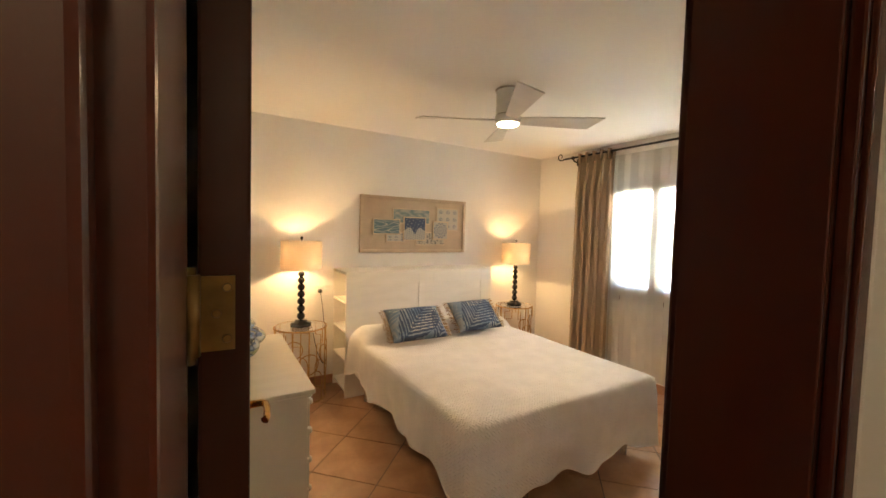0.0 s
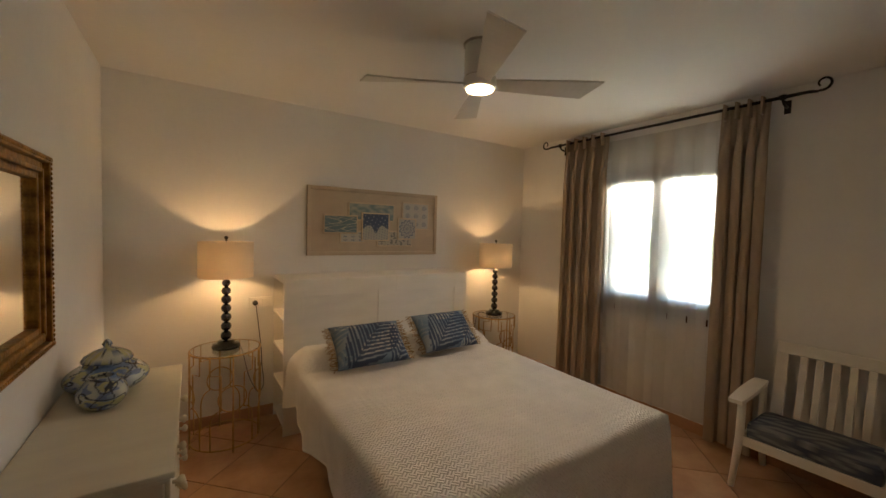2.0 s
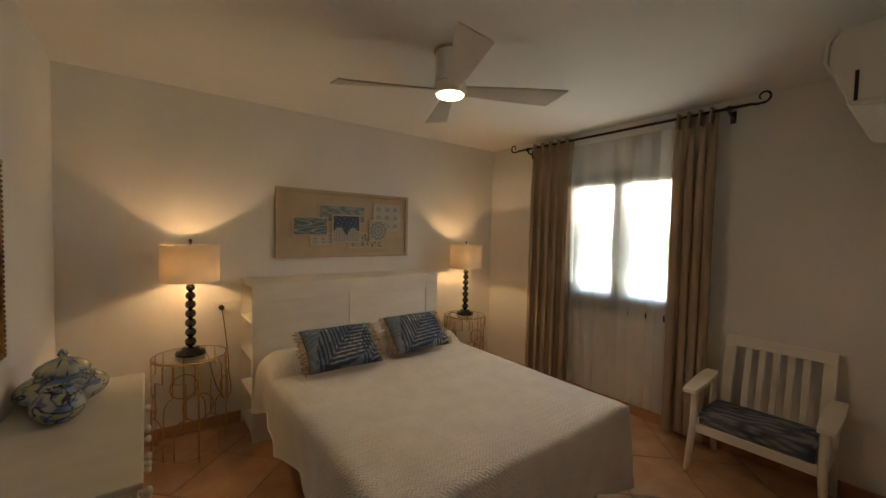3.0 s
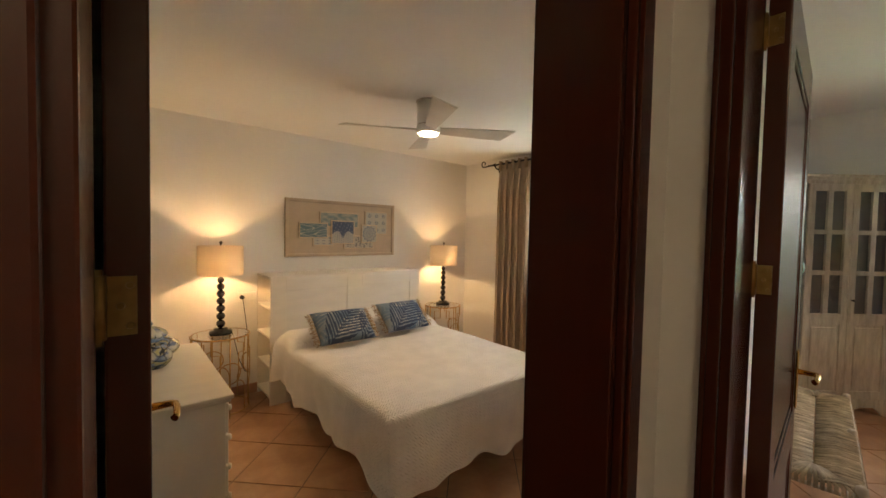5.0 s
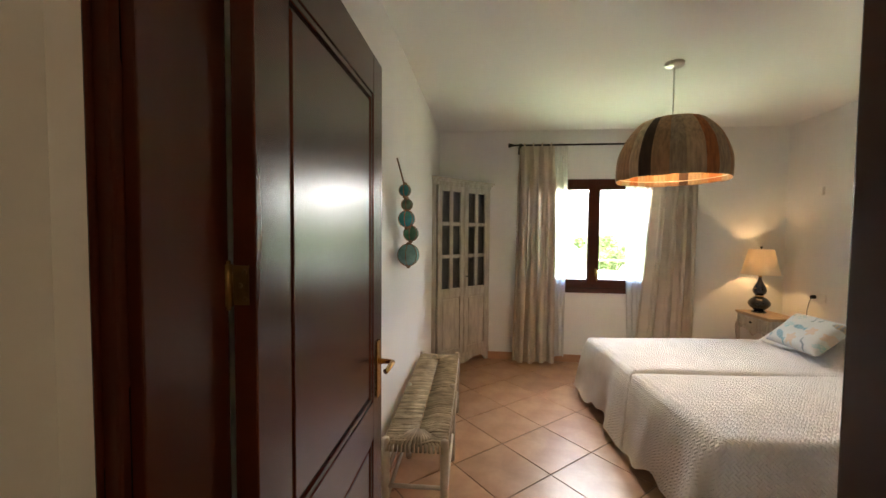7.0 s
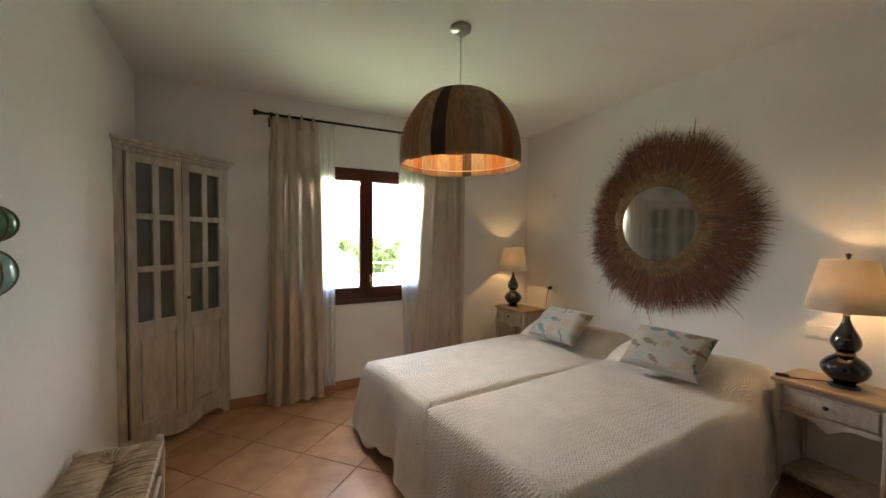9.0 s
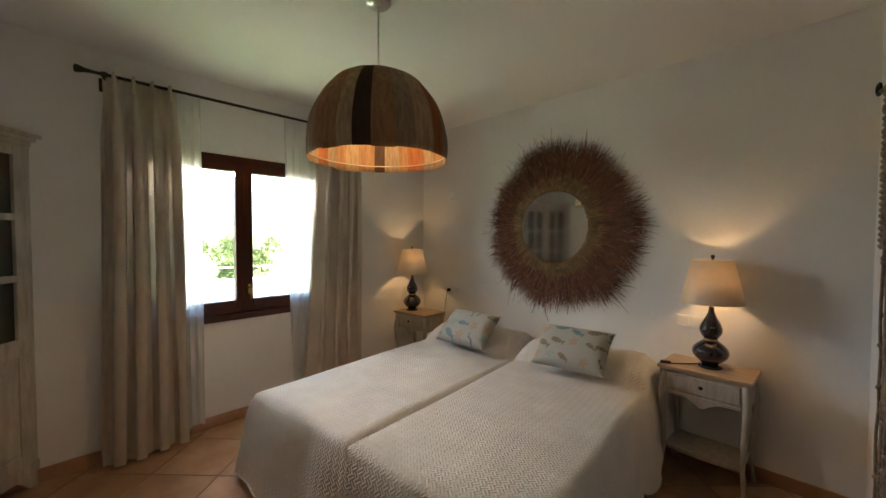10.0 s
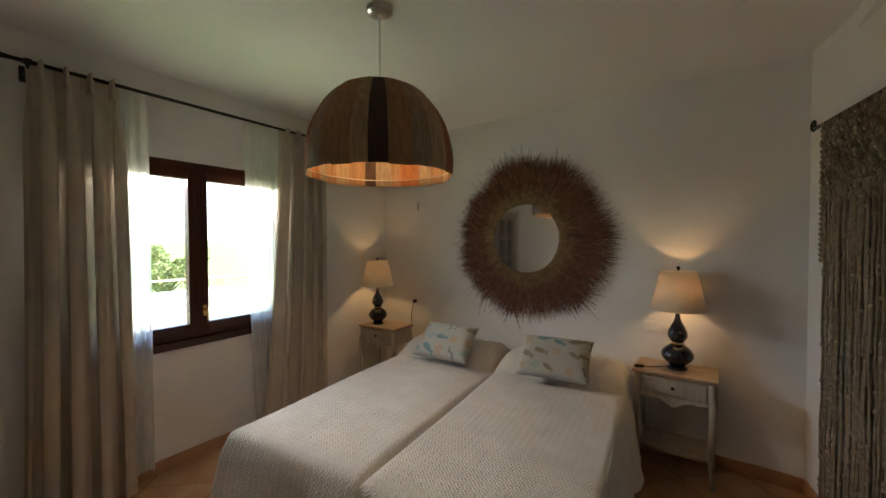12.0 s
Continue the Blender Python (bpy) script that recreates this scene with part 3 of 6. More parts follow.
curtain("curtain_linen", rb @ Matrix.Translation((0.03, -1.02, 0.02)), LINEN, "beige linen curtain gathered beside the nightstand", "curtain", RZ2, width_top=0.44, width_bottom=0.62, height=2.49, folds=4, depth=0.12, seed=14)
curtain("voile_curtain", rb @ Matrix.Translation((0.055, 0.33, 0.08)), SHEER, "white sheer voile gathered at the window side", "curtain", RZ2, header=0, width_top=0.24, width_bottom=0.20, height=2.43, folds=5, depth=0.03, seed=6)
curtain("voile_curtain", rb @ Matrix.Translation((0.055, -0.64, 0.08)), SHEER, "white sheer voile gathered at the window edge", "curtain", RZ2, header=0, width_top=0.34, width_bottom=0.27, height=2.43, folds=5, depth=0.03, seed=7)


# ---- beds ----
def spread_mesh(w, l, top, hem, flare, pillow=True, head_open=True, seed=1, wave=0.03, waves=9.0, pillow_h=0.10, pillow_l=0.50, pillows=1, side_hem=None):
    """A bedspread: local x across from 0 to w, y from the foot (0) to the head (l); it falls over foot and sides to about z = hem."""
    rng = random.Random(seed)
    bm = B()
    uv = bm.loops.layers.uv.new("uv")
    nx, ny = 52, 80
    ph = [rng.uniform(0, 6.28) for _ in range(6)]

    def height(x, y):
        e = min(x, w - x, y)
        z = top - 0.022 * math.exp(-max(0, e) / 0.018)
        z += 0.006 * math.sin(3.1 * x + ph[0]) * math.sin(2.3 * y + ph[1]) + 0.003 * math.sin(9 * x + 4 * y + ph[2])
        if pillow:
            q = (y - (l - pillow_l)) / pillow_l
            if q > 0:
                round_end = min(1.0, (min(x, w - x) + 0.02) / 0.11) ** 0.6
                between = 1 - (0.45 * math.exp(-((x - w / 2) / 0.06) ** 2) if pillows == 2 else 0)
                crumple = 1 + 0.05 * math.sin(14 * x + ph[3]) * math.sin(11 * y + ph[4])
                z += pillow_h * max(0.0, 1 - abs(2 * q - 1) ** 2.4) ** 0.55 * round_end * between * crumple
        return z

    top_v = [[bm.verts.new((w * i / nx, l * j / ny, height(w * i / nx, l * j / ny))) for i in range(nx + 1)] for j in range(ny + 1)]

    def quad(a, b, c, d, uvs):
        f = bm.faces.new((a, b, c, d))
        f.smooth = True
        for lo, t in zip(f.loops, uvs):
            lo[uv].uv = t

    for j in range(ny):
        for i in range(nx):
            q = [(i, j), (i + 1, j), (i + 1, j + 1), (i, j + 1)]
            quad(*[top_v[b][a] for a, b in q], [(w * a / nx, l * b / ny) for a, b in q])
    # perimeter from the head along one side, round the foot, up the other side
    per = [(0, j) for j in range(ny, 0, -1)] + [(i, 0) for i in range(nx)] + [(nx, j) for j in range(0, ny + 1)]
    pos, run = [], 0.0
    for k, (i, j) in enumerate(per):
        if k:
            a = top_v[per[k - 1][1]][per[k - 1][0]].co
            b = top_v[j][i].co
            run += (Vector((a.x, a.y)) - Vector((b.x, b.y))).length
        pos.append(run)
    rows = [[top_v[j][i] for i, j in per]]
    nd = 14
    corner_a, corner_b = l, l + w
    for d in range(1, nd + 1):
        t = d / nd
        row = []
        for k, (i, j) in enumerate(per):
            p = top_v[j][i].co
            s = pos[k]
            ca = math.exp(-((s - corner_a) / 0.16) ** 2)
            cb = math.exp(-((s - corner_b) / 0.16) ** 2)
            corner = ca + cb
            nrm = Vector((-1, 0, 0)) if s < corner_a - 0.001 else (Vector((0, -1, 0)) if s < corner_b - 0.001 else Vector((1, 0, 0)))
            if corner > 0.02:
                diag = Vector((-1, -1, 0)).normalized() if ca > cb else Vector((1, -1, 0)).normalized()
                nrm = (nrm * (1 - min(1, corner)) + diag * min(1, corner)).normalized()
            away = min(1.0, max(0.0, max(corner_a - s, s - corner_b) / 0.45))
            low = hem + ((side_hem or hem) - hem) * away
            drop = (top - low) * (1 + 0.10 * corner) + 0.018 * math.sin(waves * 1.3 * s + ph[3]) + 0.012 * math.sin(waves * 2.7 * s + ph[4])
            z = p.z - drop * t
            z = max(z, 0.035)
            puff = flare * (t ** 0.8) * (1 + 0.9 * corner) + 0.014 * min(1, t * 5)
            rip = wave * (t ** 1.2) * (math.sin(waves * s + ph[5]) + 0.5 * math.sin(waves * 2.1 * s + ph[0]))
            q = Vector((p.x, p.y, 0)) + nrm * (puff + rip)
            row.append(bm.verts.new((q.x, q.y, z)))
        rows.append(row)
    for d in range(nd):
        for k in range(len(per) - 1):
            t0, t1 = d / nd * (top - hem), (d + 1) / nd * (top - hem)
            quad(rows[d][k], rows[d][k + 1], rows[d + 1][k + 1], rows[d + 1][k], [(pos[k], t0), (pos[k + 1], t0), (pos[k + 1], t1), (pos[k], t1)])
    return bm, [v.co.copy() for v in rows[-1]]


BED_TOP = 0.575
bed = thing("double_bed", pose(1.10, 1.42, 0), "double bed base and mattress under a white spread", "bed")
part("mattress", box(B(), 0.02, 1.46, 0.03, 1.82, 0.33, BED_TOP - 0.045, 0.04), COTTON, bed)
bm = B()
box(bm, 0.03, 1.45, 0.04, 1.82, 0.20, 0.33, 0.01)
part("bed_base", bm, COTTON, bed)
for x in (0.1, 1.38):
    for y in (0.12, 1.7):
        part("leg", lathe(B(), [(0.02, 0), (0.026, 0.2)], 12, Matrix.Translation((x, y, 0))), PALE_WOOD, bed)


def bedspread(m, size, **kw):
    """A bedspread with a stitched hem, laid over a bed."""
    bm, edge = spread_mesh(*size, **kw)
    ob = new("bedspread", mesh_of("bedspread", bm, SPREAD))
    ob.matrix_world = m
    part("hem", tube(B(), edge, 0.005, 6), COTTON, ob, "stitched white hem")
    return ob


spread = bedspread(pose(1.075, 1.42, 0), (1.53, 1.81, BED_TOP, 0.17, 0.0), seed=4, pillow_h=0.11, pillow_l=0.36, pillows=2, wave=0.022, side_hem=0.27)
tagged(spread, "white quilted cotton bedspread falling to the floor in folds", "bedspread")

hb = thing("headboard", pose(1.045, 3.25, 0), "white painted storage headboard with open side shelves", "headboard")
HBW, HBH, HBD = 1.58, 1.115, 0.40
bm = B()
for x0, x1, z0, z1 in ((0, 0.13, 0, HBH), (HBW - 0.13, HBW, 0, HBH), (0.71, 0.87, 0, HBH), (0.13, 0.71, HBH - 0.125, HBH), (0.87, HBW - 0.13, HBH - 0.125, HBH), (0.13, 0.71, 0, 0.35), (0.87, HBW - 0.13, 0, 0.35)):
    box(bm, x0, x1, 0.0, 0.02, z0, z1, 0.002)
part("front_frame", bm, WHITE_WOOD, hb)
for x0, x1 in ((0.13, 0.71), (0.87, HBW - 0.13)):
    part("front_panel", box(B(), x0, x1, 0.010, 0.0195, 0.35, HBH - 0.125), WHITE_WOOD, hb)
part("top_board", box(B(), -0.002, HBW + 0.002, 0.021, HBD, HBH - 0.022, HBH + 0.002, 0.002), WHITE_WOOD, hb)
part("back_board", box(B(), 0, HBW, HBD - 0.012, HBD - 0.001, 0, HBH - 0.024), WHITE_WOOD, hb)
for z in (0.06, 0.32, 0.58, 0.83):
    for x0, x1 in ((0.0, 0.28), (HBW - 0.28, HBW)):
        part("shelf", box(B(), x0, x1, 0.022, HBD - 0.014, z, z + 0.018, 0.002), WHITE_WOOD, hb)
for x in (0.29, HBW - 0.3):
    part("divider", box(B(), x, x + 0.016, 0.022, HBD - 0.014, 0, HBH - 0.024), WHITE_WOOD, hb)


# ---- cushions ----
def cushion_mesh(w, h, d, seed=1, n=18):
    rng = random.Random(seed)
    bm = B()
    uv = bm.loops.layers.uv.new("uv")
    grids = []
    for s in (1, -1):
        g = []
        for j in range(n + 1):
            row = []
            for i in range(n + 1):
                u, v = i / n * 2 - 1, j / n * 2 - 1
                pull = 1 - 0.07 * (1 - (abs(u) ** 3)) * abs(v) ** 2.5 - 0.0
                pull2 = 1 - 0.07 * (1 - (abs(v) ** 3)) * abs(u) ** 2.5
                x, z = u * w / 2 * pull2, v * h / 2 * pull
                puff = ((1 - u ** 4) * (1 - v ** 4)) ** 0.5
                y = s * d / 2 * puff * (1 + 0.06 * math.sin(5 * u + seed) * math.cos(4 * v)) 
                row.append((x, y, z))
            g.append(row)
        grids.append(g)
    for s, g in zip((1, -1), grids):
        vs = [[bm.verts.new(c) for c in row] for row in g]
        for j in range(n):
            for i in range(n):
                q = [(i, j), (i + 1, j), (i + 1, j + 1), (i, j + 1)]
                f = bm.faces.new([vs[b][a] for a, b in (q if s < 0 else q[::-1])])
                f.smooth = True
                for l, (a, b) in zip(f.loops, (q if s < 0 else q[::-1])):
                    l[uv].uv = (a / n * w, b / n * h)
    bmesh.ops.remove_doubles(bm, verts=bm.verts, dist=0.0004)
    return bm


# ---- printed cloths and pictures: a colour for every point of a fine mesh ----
def painted(name, rough=0.85, bump=0.05, bump_scale=220.0, coat=0.0):
    m = bpy.data.materials.new(name)
    m.use_nodes = True
    nt = m.node_tree
    b = nt.nodes["Principled BSDF"]
    at = nt.nodes.new("ShaderNodeVertexColor")
    at.layer_name = "print"
    ns = nt.nodes.new("ShaderNodeTexNoise")
    ns.inputs["Scale"].default_value = bump_scale
    hs = nt.nodes.new("ShaderNodeHueSaturation")
    mr = nt.nodes.new("ShaderNodeMapRange")
    mr.inputs["To Min"].default_value, mr.inputs["To Max"].default_value = 0.85, 1.12
    nt.links.new(ns.outputs["Fac"], mr.inputs["Value"]), nt.links.new(mr.outputs[0], hs.inputs["Value"])
    nt.links.new(at.outputs["Color"], hs.inputs["Color"]), nt.links.new(hs.outputs[0], b.inputs["Base Color"])
    bn = nt.nodes.new("ShaderNodeBump")
    bn.inputs["Strength"].default_value, bn.inputs["Distance"].default_value = bump * 4, 0.003
    nt.links.new(ns.outputs["Fac"], bn.inputs["Height"]), nt.links.new(bn.outputs[0], b.inputs["Normal"])
    b.inputs["Roughness"].default_value, b.inputs["Coat Weight"].default_value = rough, coat
    return m


PRINT = painted("printed_cotton")
PAPER = painted("printed_card", 0.6, 0.01)
GLAZED = painted("painted_glazed_ceramic", 0.15, 0.0, 40.0, 0.6)


def colour_mesh(me, fn):
    """Colours a mesh point by point with fn(co) -> (r, g, b)."""
    at = me.color_attributes.new("print", "FLOAT_COLOR", "POINT")
    for v, d in zip(me.vertices, at.data):
        d.color = (*fn(v.co), 1.0)
    return me


def blend(a, b, t):
    t = max(0.0, min(1.0, t))
    return tuple(x + (y - x) * t for x, y in zip(a, b))


NAVY, MIDBLUE, PALE = (0.018, 0.035, 0.09), (0.10, 0.16, 0.25), (0.36, 0.37, 0.36)


def frond(p, root, tip, width, rate):
    """How deep a point lies in a feathery palm leaf: 1 in a leaflet, 0 outside."""
    d = tip - root
    L = d.length
    u = d / L
    r = p - root
    along, side = r.dot(u), r.x * -u.y + r.y * u.x
    a = abs(side)
    t = (along - a * 0.75) / L
    if t < -0.02 or t > 1 or a > width * math.sin(math.pi * min(1, max(0.04, 0.15 + 0.85 * t))) * 1.15:
        return 0.0
    if a < 0.003:
        return 0.2
    return 1.0 if math.sin((along - a * 1.05) * rate + (1.0 if side > 0 else 0.0)) > -0.45 else 0.0


def palm_print(co, seed, w=0.5, h=0.33):
    p = Vector((co.x, co.z))
    rng = random.Random(seed)
    base = blend(PALE, MIDBLUE, 0.72 + 0.5 * noise.noise(Vector((co.x * 7, co.z * 7, seed))))
    for k in range(6):
        a = rng.uniform(0.2, 1.2) + (k % 2) * 0.25
        c = Vector((rng.uniform(-w, w) * 0.5, rng.uniform(-h, h) * 0.5))
        L = rng.uniform(0.16, 0.24)
        dr = Vector((math.cos(a), math.sin(a)))
        if frond(p, c - dr * L * 0.6, c + dr * L * 0.6, 0.07, 150):
            base = blend(base, MIDBLUE if k % 2 else (0.42, 0.42, 0.40), 0.75)
    for root, tip, wd in ((Vector((-0.36 * w, -0.55 * h)), Vector((0.28 * w, 0.5 * h)), 0.15), (Vector((0.25 * w, -0.62 * h)), Vector((0.62 * w, 0.32 * h)), 0.10)):
        if frond(p, root, tip, wd, 165):
            base = blend(base, NAVY, 0.92)
    return base


def sea_print(co, seed, w=0.5, h=0.34):
    p = Vector((co.x, co.z))
    col = blend((0.43, 0.42, 0.38), (0.38, 0.385, 0.36), 0.5 + noise.noise(Vector((co.x * 5, co.z * 5, seed))))
    rng = random.Random(seed)
    spots = []
    for gx in range(5):
        for gz in range(3):
            spots.append((Vector(((gx - 2) * w * 0.22 + rng.uniform(-0.03, 0.03), (gz - 1) * h * 0.32 + rng.uniform(-0.02, 0.02))), rng.randint(0, 4), rng.uniform(0.7, 1.25), rng.uniform(-0.6, 0.6)))
    for c, kind, s, a in spots:
        q = p - c
        q = Vector((q.x * math.cos(a) + q.y * math.sin(a), -q.x * math.sin(a) + q.y * math.cos(a)))
        if kind <= 1:        # fish
            e = (q.x / (0.042 * s)) ** 2 + (q.y / (0.02 * s)) ** 2
            tail = -0.062 * s < q.x < -0.036 * s and abs(q.y) < -(q.x + 0.034 * s) * 0.7
            if e < 1 or tail:
                stripe = math.sin(q.x * 260) > 0.1
                col = blend((0.10, 0.16, 0.19), (0.36, 0.24, 0.10) if kind else (0.20, 0.33, 0.36), 0.8 if stripe else 0.25)
        elif kind == 2:      # coral
            an = math.atan2(q.x, q.y + 0.03 * s)
            rr = Vector((q.x, q.y + 0.03 * s)).length
            if rr < 0.062 * s and abs(an) < 0.9 and math.sin(an * 17 + 3 * math.sin(rr * 90)) > 0:
                col = blend(col, (0.13, 0.33, 0.34), 0.75)
        elif kind == 3:      # sponge
            if q.length < 0.033 * s * (1 + 0.25 * math.sin(5 * math.atan2(q.y, q.x))):
                col = blend(col, (0.45, 0.27, 0.14), 0.55)
        else:                # weed
            if abs(q.x - 0.008 * math.sin(q.y * 90)) < 0.006 and abs(q.y) < 0.04 * s:
                col = blend(col, (0.07, 0.10, 0.12), 0.8)
    return col


def cushion(name, m, w, h, d, fn, label, fringe=None, seed=1, n=64):
    ob = thing(name, m, label, "cushion")
    me = mesh_of("cover", cushion_mesh(w, h, d, seed, n), PRINT)
    colour_mesh(me, lambda co: fn(co, seed))
    part("cover", me, PRINT, ob)
    if fringe:
        rng = random.Random(seed)
        for s in (-1, 1):
            bm = B()
            for k in range(60):
                z = (k / 59 - 0.5) * h * 0.96
                ln = rng.uniform(0.03, 0.055)
                x = s * w / 2 * 0.95
                tube(bm, [(x, rng.uniform(-0.004, 0.004), z), (x + s * ln * 0.6, rng.uniform(-0.012, 0.012), z + rng.uniform(-0.008, 0.008)), (x + s * ln, rng.uniform(-0.02, 0.02), z + rng.uniform(-0.015, 0.01))], 0.0022, 4)
            tagged(part("fringe", bm, fringe, ob, "frayed jute fringe"), kind="stuff")
    return ob


JUTE = material("jute_fibre", (0.42, 0.29, 0.16), 0.95, vary=0.15, scale=30, fine=200, bump=0.1)
cushion("palm_cushion", pose(1.50, 2.80, 0.725, -48, 0, -1), 0.50, 0.32, 0.13, palm_print, "navy palm-leaf cushion with a jute fringe leaning on the bed", JUTE, 3)
tagged(cushion("palm_cushion", pose(2.12, 2.83, 0.735, -46, 0, 2), 0.48, 0.32, 0.13, palm_print, "navy palm-leaf cushion with a jute fringe beside another", JUTE, 11), group="palm cushions")


# ---- table lamps with beaded stems, on wire tables ----
def shade_mesh(r0, r1, z0, z1, segs=48):
    bm = B()
    lathe(bm, [(r0, z0), (r1, z1), (r1 - 0.003, z1), (r0 - 0.003, z0), (r0, z0)], segs, close=False)
    return bm


def bobbin_lamp(m, label):
    ob = thing("table_lamp", m, label, "table lamp", "beaded lamps")
    bm = B()
    lathe(bm, [(0.0005, 0), (0.085, 0), (0.088, 0.012), (0.082, 0.03), (0.055, 0.034), (0.05, 0.05), (0.0005, 0.052)], 36)
    part("base", bm, BLACK_GLAZE, ob)
    z = 0.052
    for r in (0.034, 0.033, 0.033, 0.032, 0.032, 0.030, 0.027):
        bm = B()
        prof = [(r * math.sin(math.pi * k / 12), -r * math.cos(math.pi * k / 12)) for k in range(1, 12)]
        lathe(bm, [(0.009, -r)] + prof + [(0.009, r)], 24, Matrix.Translation((0, 0, z + r)))
        part("bead", bm, BLACK_GLAZE, ob)
        z += 2 * r - 0.003
    part("stem", lathe(B(), [(0.008, 0.05), (0.008, z + 0.05)], 12), BLACK_GLAZE, ob)
    zs = 0.492
    part("shade", shade_mesh(0.168, 0.168, zs, zs + 0.24), SHADE, ob, "cream drum shade")
    bm = B()
    for a in range(3):
        t = a * 2.094
        tube(bm, [(0, 0, zs + 0.22), (0.164 * math.cos(t), 0.164 * math.sin(t), zs + 0.235)], 0.002, 6)
    tube(bm, [(0, 0, z + 0.05), (0, 0, zs + 0.245)], 0.004, 8)
    part("harp", bm, STEEL, ob)
    bm = B()
    lathe(bm, [(0.004, 0), (0.008, 0.004), (0.006, 0.01), (0.012, 0.018), (0.013, 0.026), (0.008, 0.034), (0.001, 0.036)], 16, Matrix.Translation((0, 0, zs + 0.245)))
    part("finial", bm, BLACK_GLAZE, ob)
    return ob



def wire_table(m, label):
    ob = thing("side_table", m, label, "side table", "gold side tables")
    R, H = 0.215, 0.645
    bm = B()
    tube(bm, circle(0, 0, H - 0.006, R, 48), 0.006, 8, closed=True)
    part("top_ring", bm, GOLD, ob)
    bm = B()
    tube(bm, circle(0, 0, 0.03, R, 48), 0.005, 8, closed=True)
    part("bottom_ring", bm, GOLD, ob)
    part("tabletop", lathe(B(), [(0.0005, H - 0.006), (R - 0.006, H - 0.006), (R - 0.006, H), (0.0005, H)], 48), CLEAR, ob, "clear glass top")

    def on(a, z):
        return (R * math.cos(a), R * math.sin(a), z)

    for k in range(4):
        a0 = k * math.pi / 2 + 0.3
        part("leg", tube(B(), [on(a0, 0.0), on(a0, H - 0.006)], 0.0055, 8), GOLD, ob)
        # ornament between the legs: stepped bars with a round loop
        for s in (-1, 1):
            bm = B()
            c = a0 + math.pi / 4 * s * 0.0
            pts = [on(a0 + s * 0.62, 0.03), on(a0 + s * 0.62, 0.2)]
            for i in range(7):
                t = i / 6 * math.pi / 2
                pts.append(on(a0 + s * (0.62 - 0.30 * (1 - math.cos(t))), 0.2 + 0.09 * math.sin(t)))
            pts += [on(a0 + s * 0.32, 0.36), on(a0 + s * 0.32, 0.52), on(a0 + s * 0.62, 0.52), on(a0 + s * 0.62, H - 0.006)]
            tube(bm, pts, 0.0045, 8)
            part("scroll_bar", bm, GOLD, ob)
        bm = B()
        tube(bm, [on(a0 + 0.40 * math.cos(t), 0.36 + 0.085 * math.sin(t)) for t in [2 * math.pi * i / 24 for i in range(24)]], 0.0045, 8, closed=True)
        part("loop", bm, GOLD, ob)
    return ob


for x, who in ((0.705, "by the dresser"), (3.13, "in the window corner")):
    wire_table(pose(x, 3.43, 0, 0, 0, -100), "round gold wire table with glass top " + who)
    bobbin_lamp(pose(x, 3.43, 0.6455), "lit table lamp with black beaded stem " + who)
    lamp_light("lamp_light", (x, 3.43, 0.6455 + 0.582), LAMP_W, WARM, 0.013)


# ---- collage of small tile prints in a linen frame ----
art = thing("wall_art", pose(1.29, 3.668, 1.262), "framed collage of blue tile prints on beige linen", "picture")
AW, AH = 1.24, 0.576
part("backing", box(B(), 0.02, AW - 0.02, -0.018, -0.002, 0.02, AH - 0.02), TAUPE_BOARD, art)
for a in ((0, 0.03, 0, AH), (AW - 0.03, AW, 0, AH), (0.03, AW - 0.03, 0, 0.03), (0.03, AW - 0.03, AH - 0.03, AH)):
    part("frame_bar", box(B(), a[0], a[1], -0.035, -0.001, a[2], a[3], 0.004), TAUPE_BOARD, art)


def print_swirl(u, v):
    return blend((0.10, 0.17, 0.22), (0.45, 0.46, 0.42), 1 if abs(math.sin(6 * u + 3 * math.sin(7 * v))) < 0.22 or abs(math.sin(9 * v + 2 * math.sin(5 * u))) < 0.12 else 0.0)


def print_chevron(u, v):
    edge = 0.42 + 0.14 * abs(math.sin(u * 6.5)) - 0.18 * math.exp(-((u - 0.5) / 0.12) ** 2)
    if v > edge:
        return blend((0.035, 0.06, 0.14), (0.30, 0.33, 0.38), 1 if math.sin(30 * u + 9 * v) * math.sin(26 * v - 7 * u) > 0.82 else 0)
    return blend((0.42, 0.41, 0.40), (0.15, 0.19, 0.25), 1 if math.sin(40 * u + 30 * v) * math.sin(34 * v - 20 * u) > 0.55 else 0)


def print_rosette(u, v):
    r, a = math.hypot(u - 0.5, v - 0.5), math.atan2(v - 0.5, u - 0.5)
    return blend((0.46, 0.45, 0.43), (0.12, 0.15, 0.22), 1 if math.sin(34 * r + 1.6 * math.cos(12 * a)) > 0.25 and r < 0.5 else 0.1)


def print_lattice(u, v):
    return blend((0.50, 0.49, 0.46), (0.11, 0.16, 0.25), 1 if abs(math.sin(9.4 * u) * math.sin(9.4 * v)) > 0.55 and math.sin(40 * math.hypot((u * 3) % 1 - 0.5, (v * 3) % 1 - 0.5)) > 0 else 0.05)


def print_mist(u, v):
    return blend((0.36, 0.38, 0.36), (0.14, 0.22, 0.25), 0.5 + 1.1 * noise.noise(Vector((u * 9, v * 5, 2.0))))


def print_floral(u, v):
    return blend((0.45, 0.42, 0.36), (0.17, 0.17, 0.17), 1 if noise.noise(Vector((u * 14, v * 8, 7.0))) > 0.12 else 0)


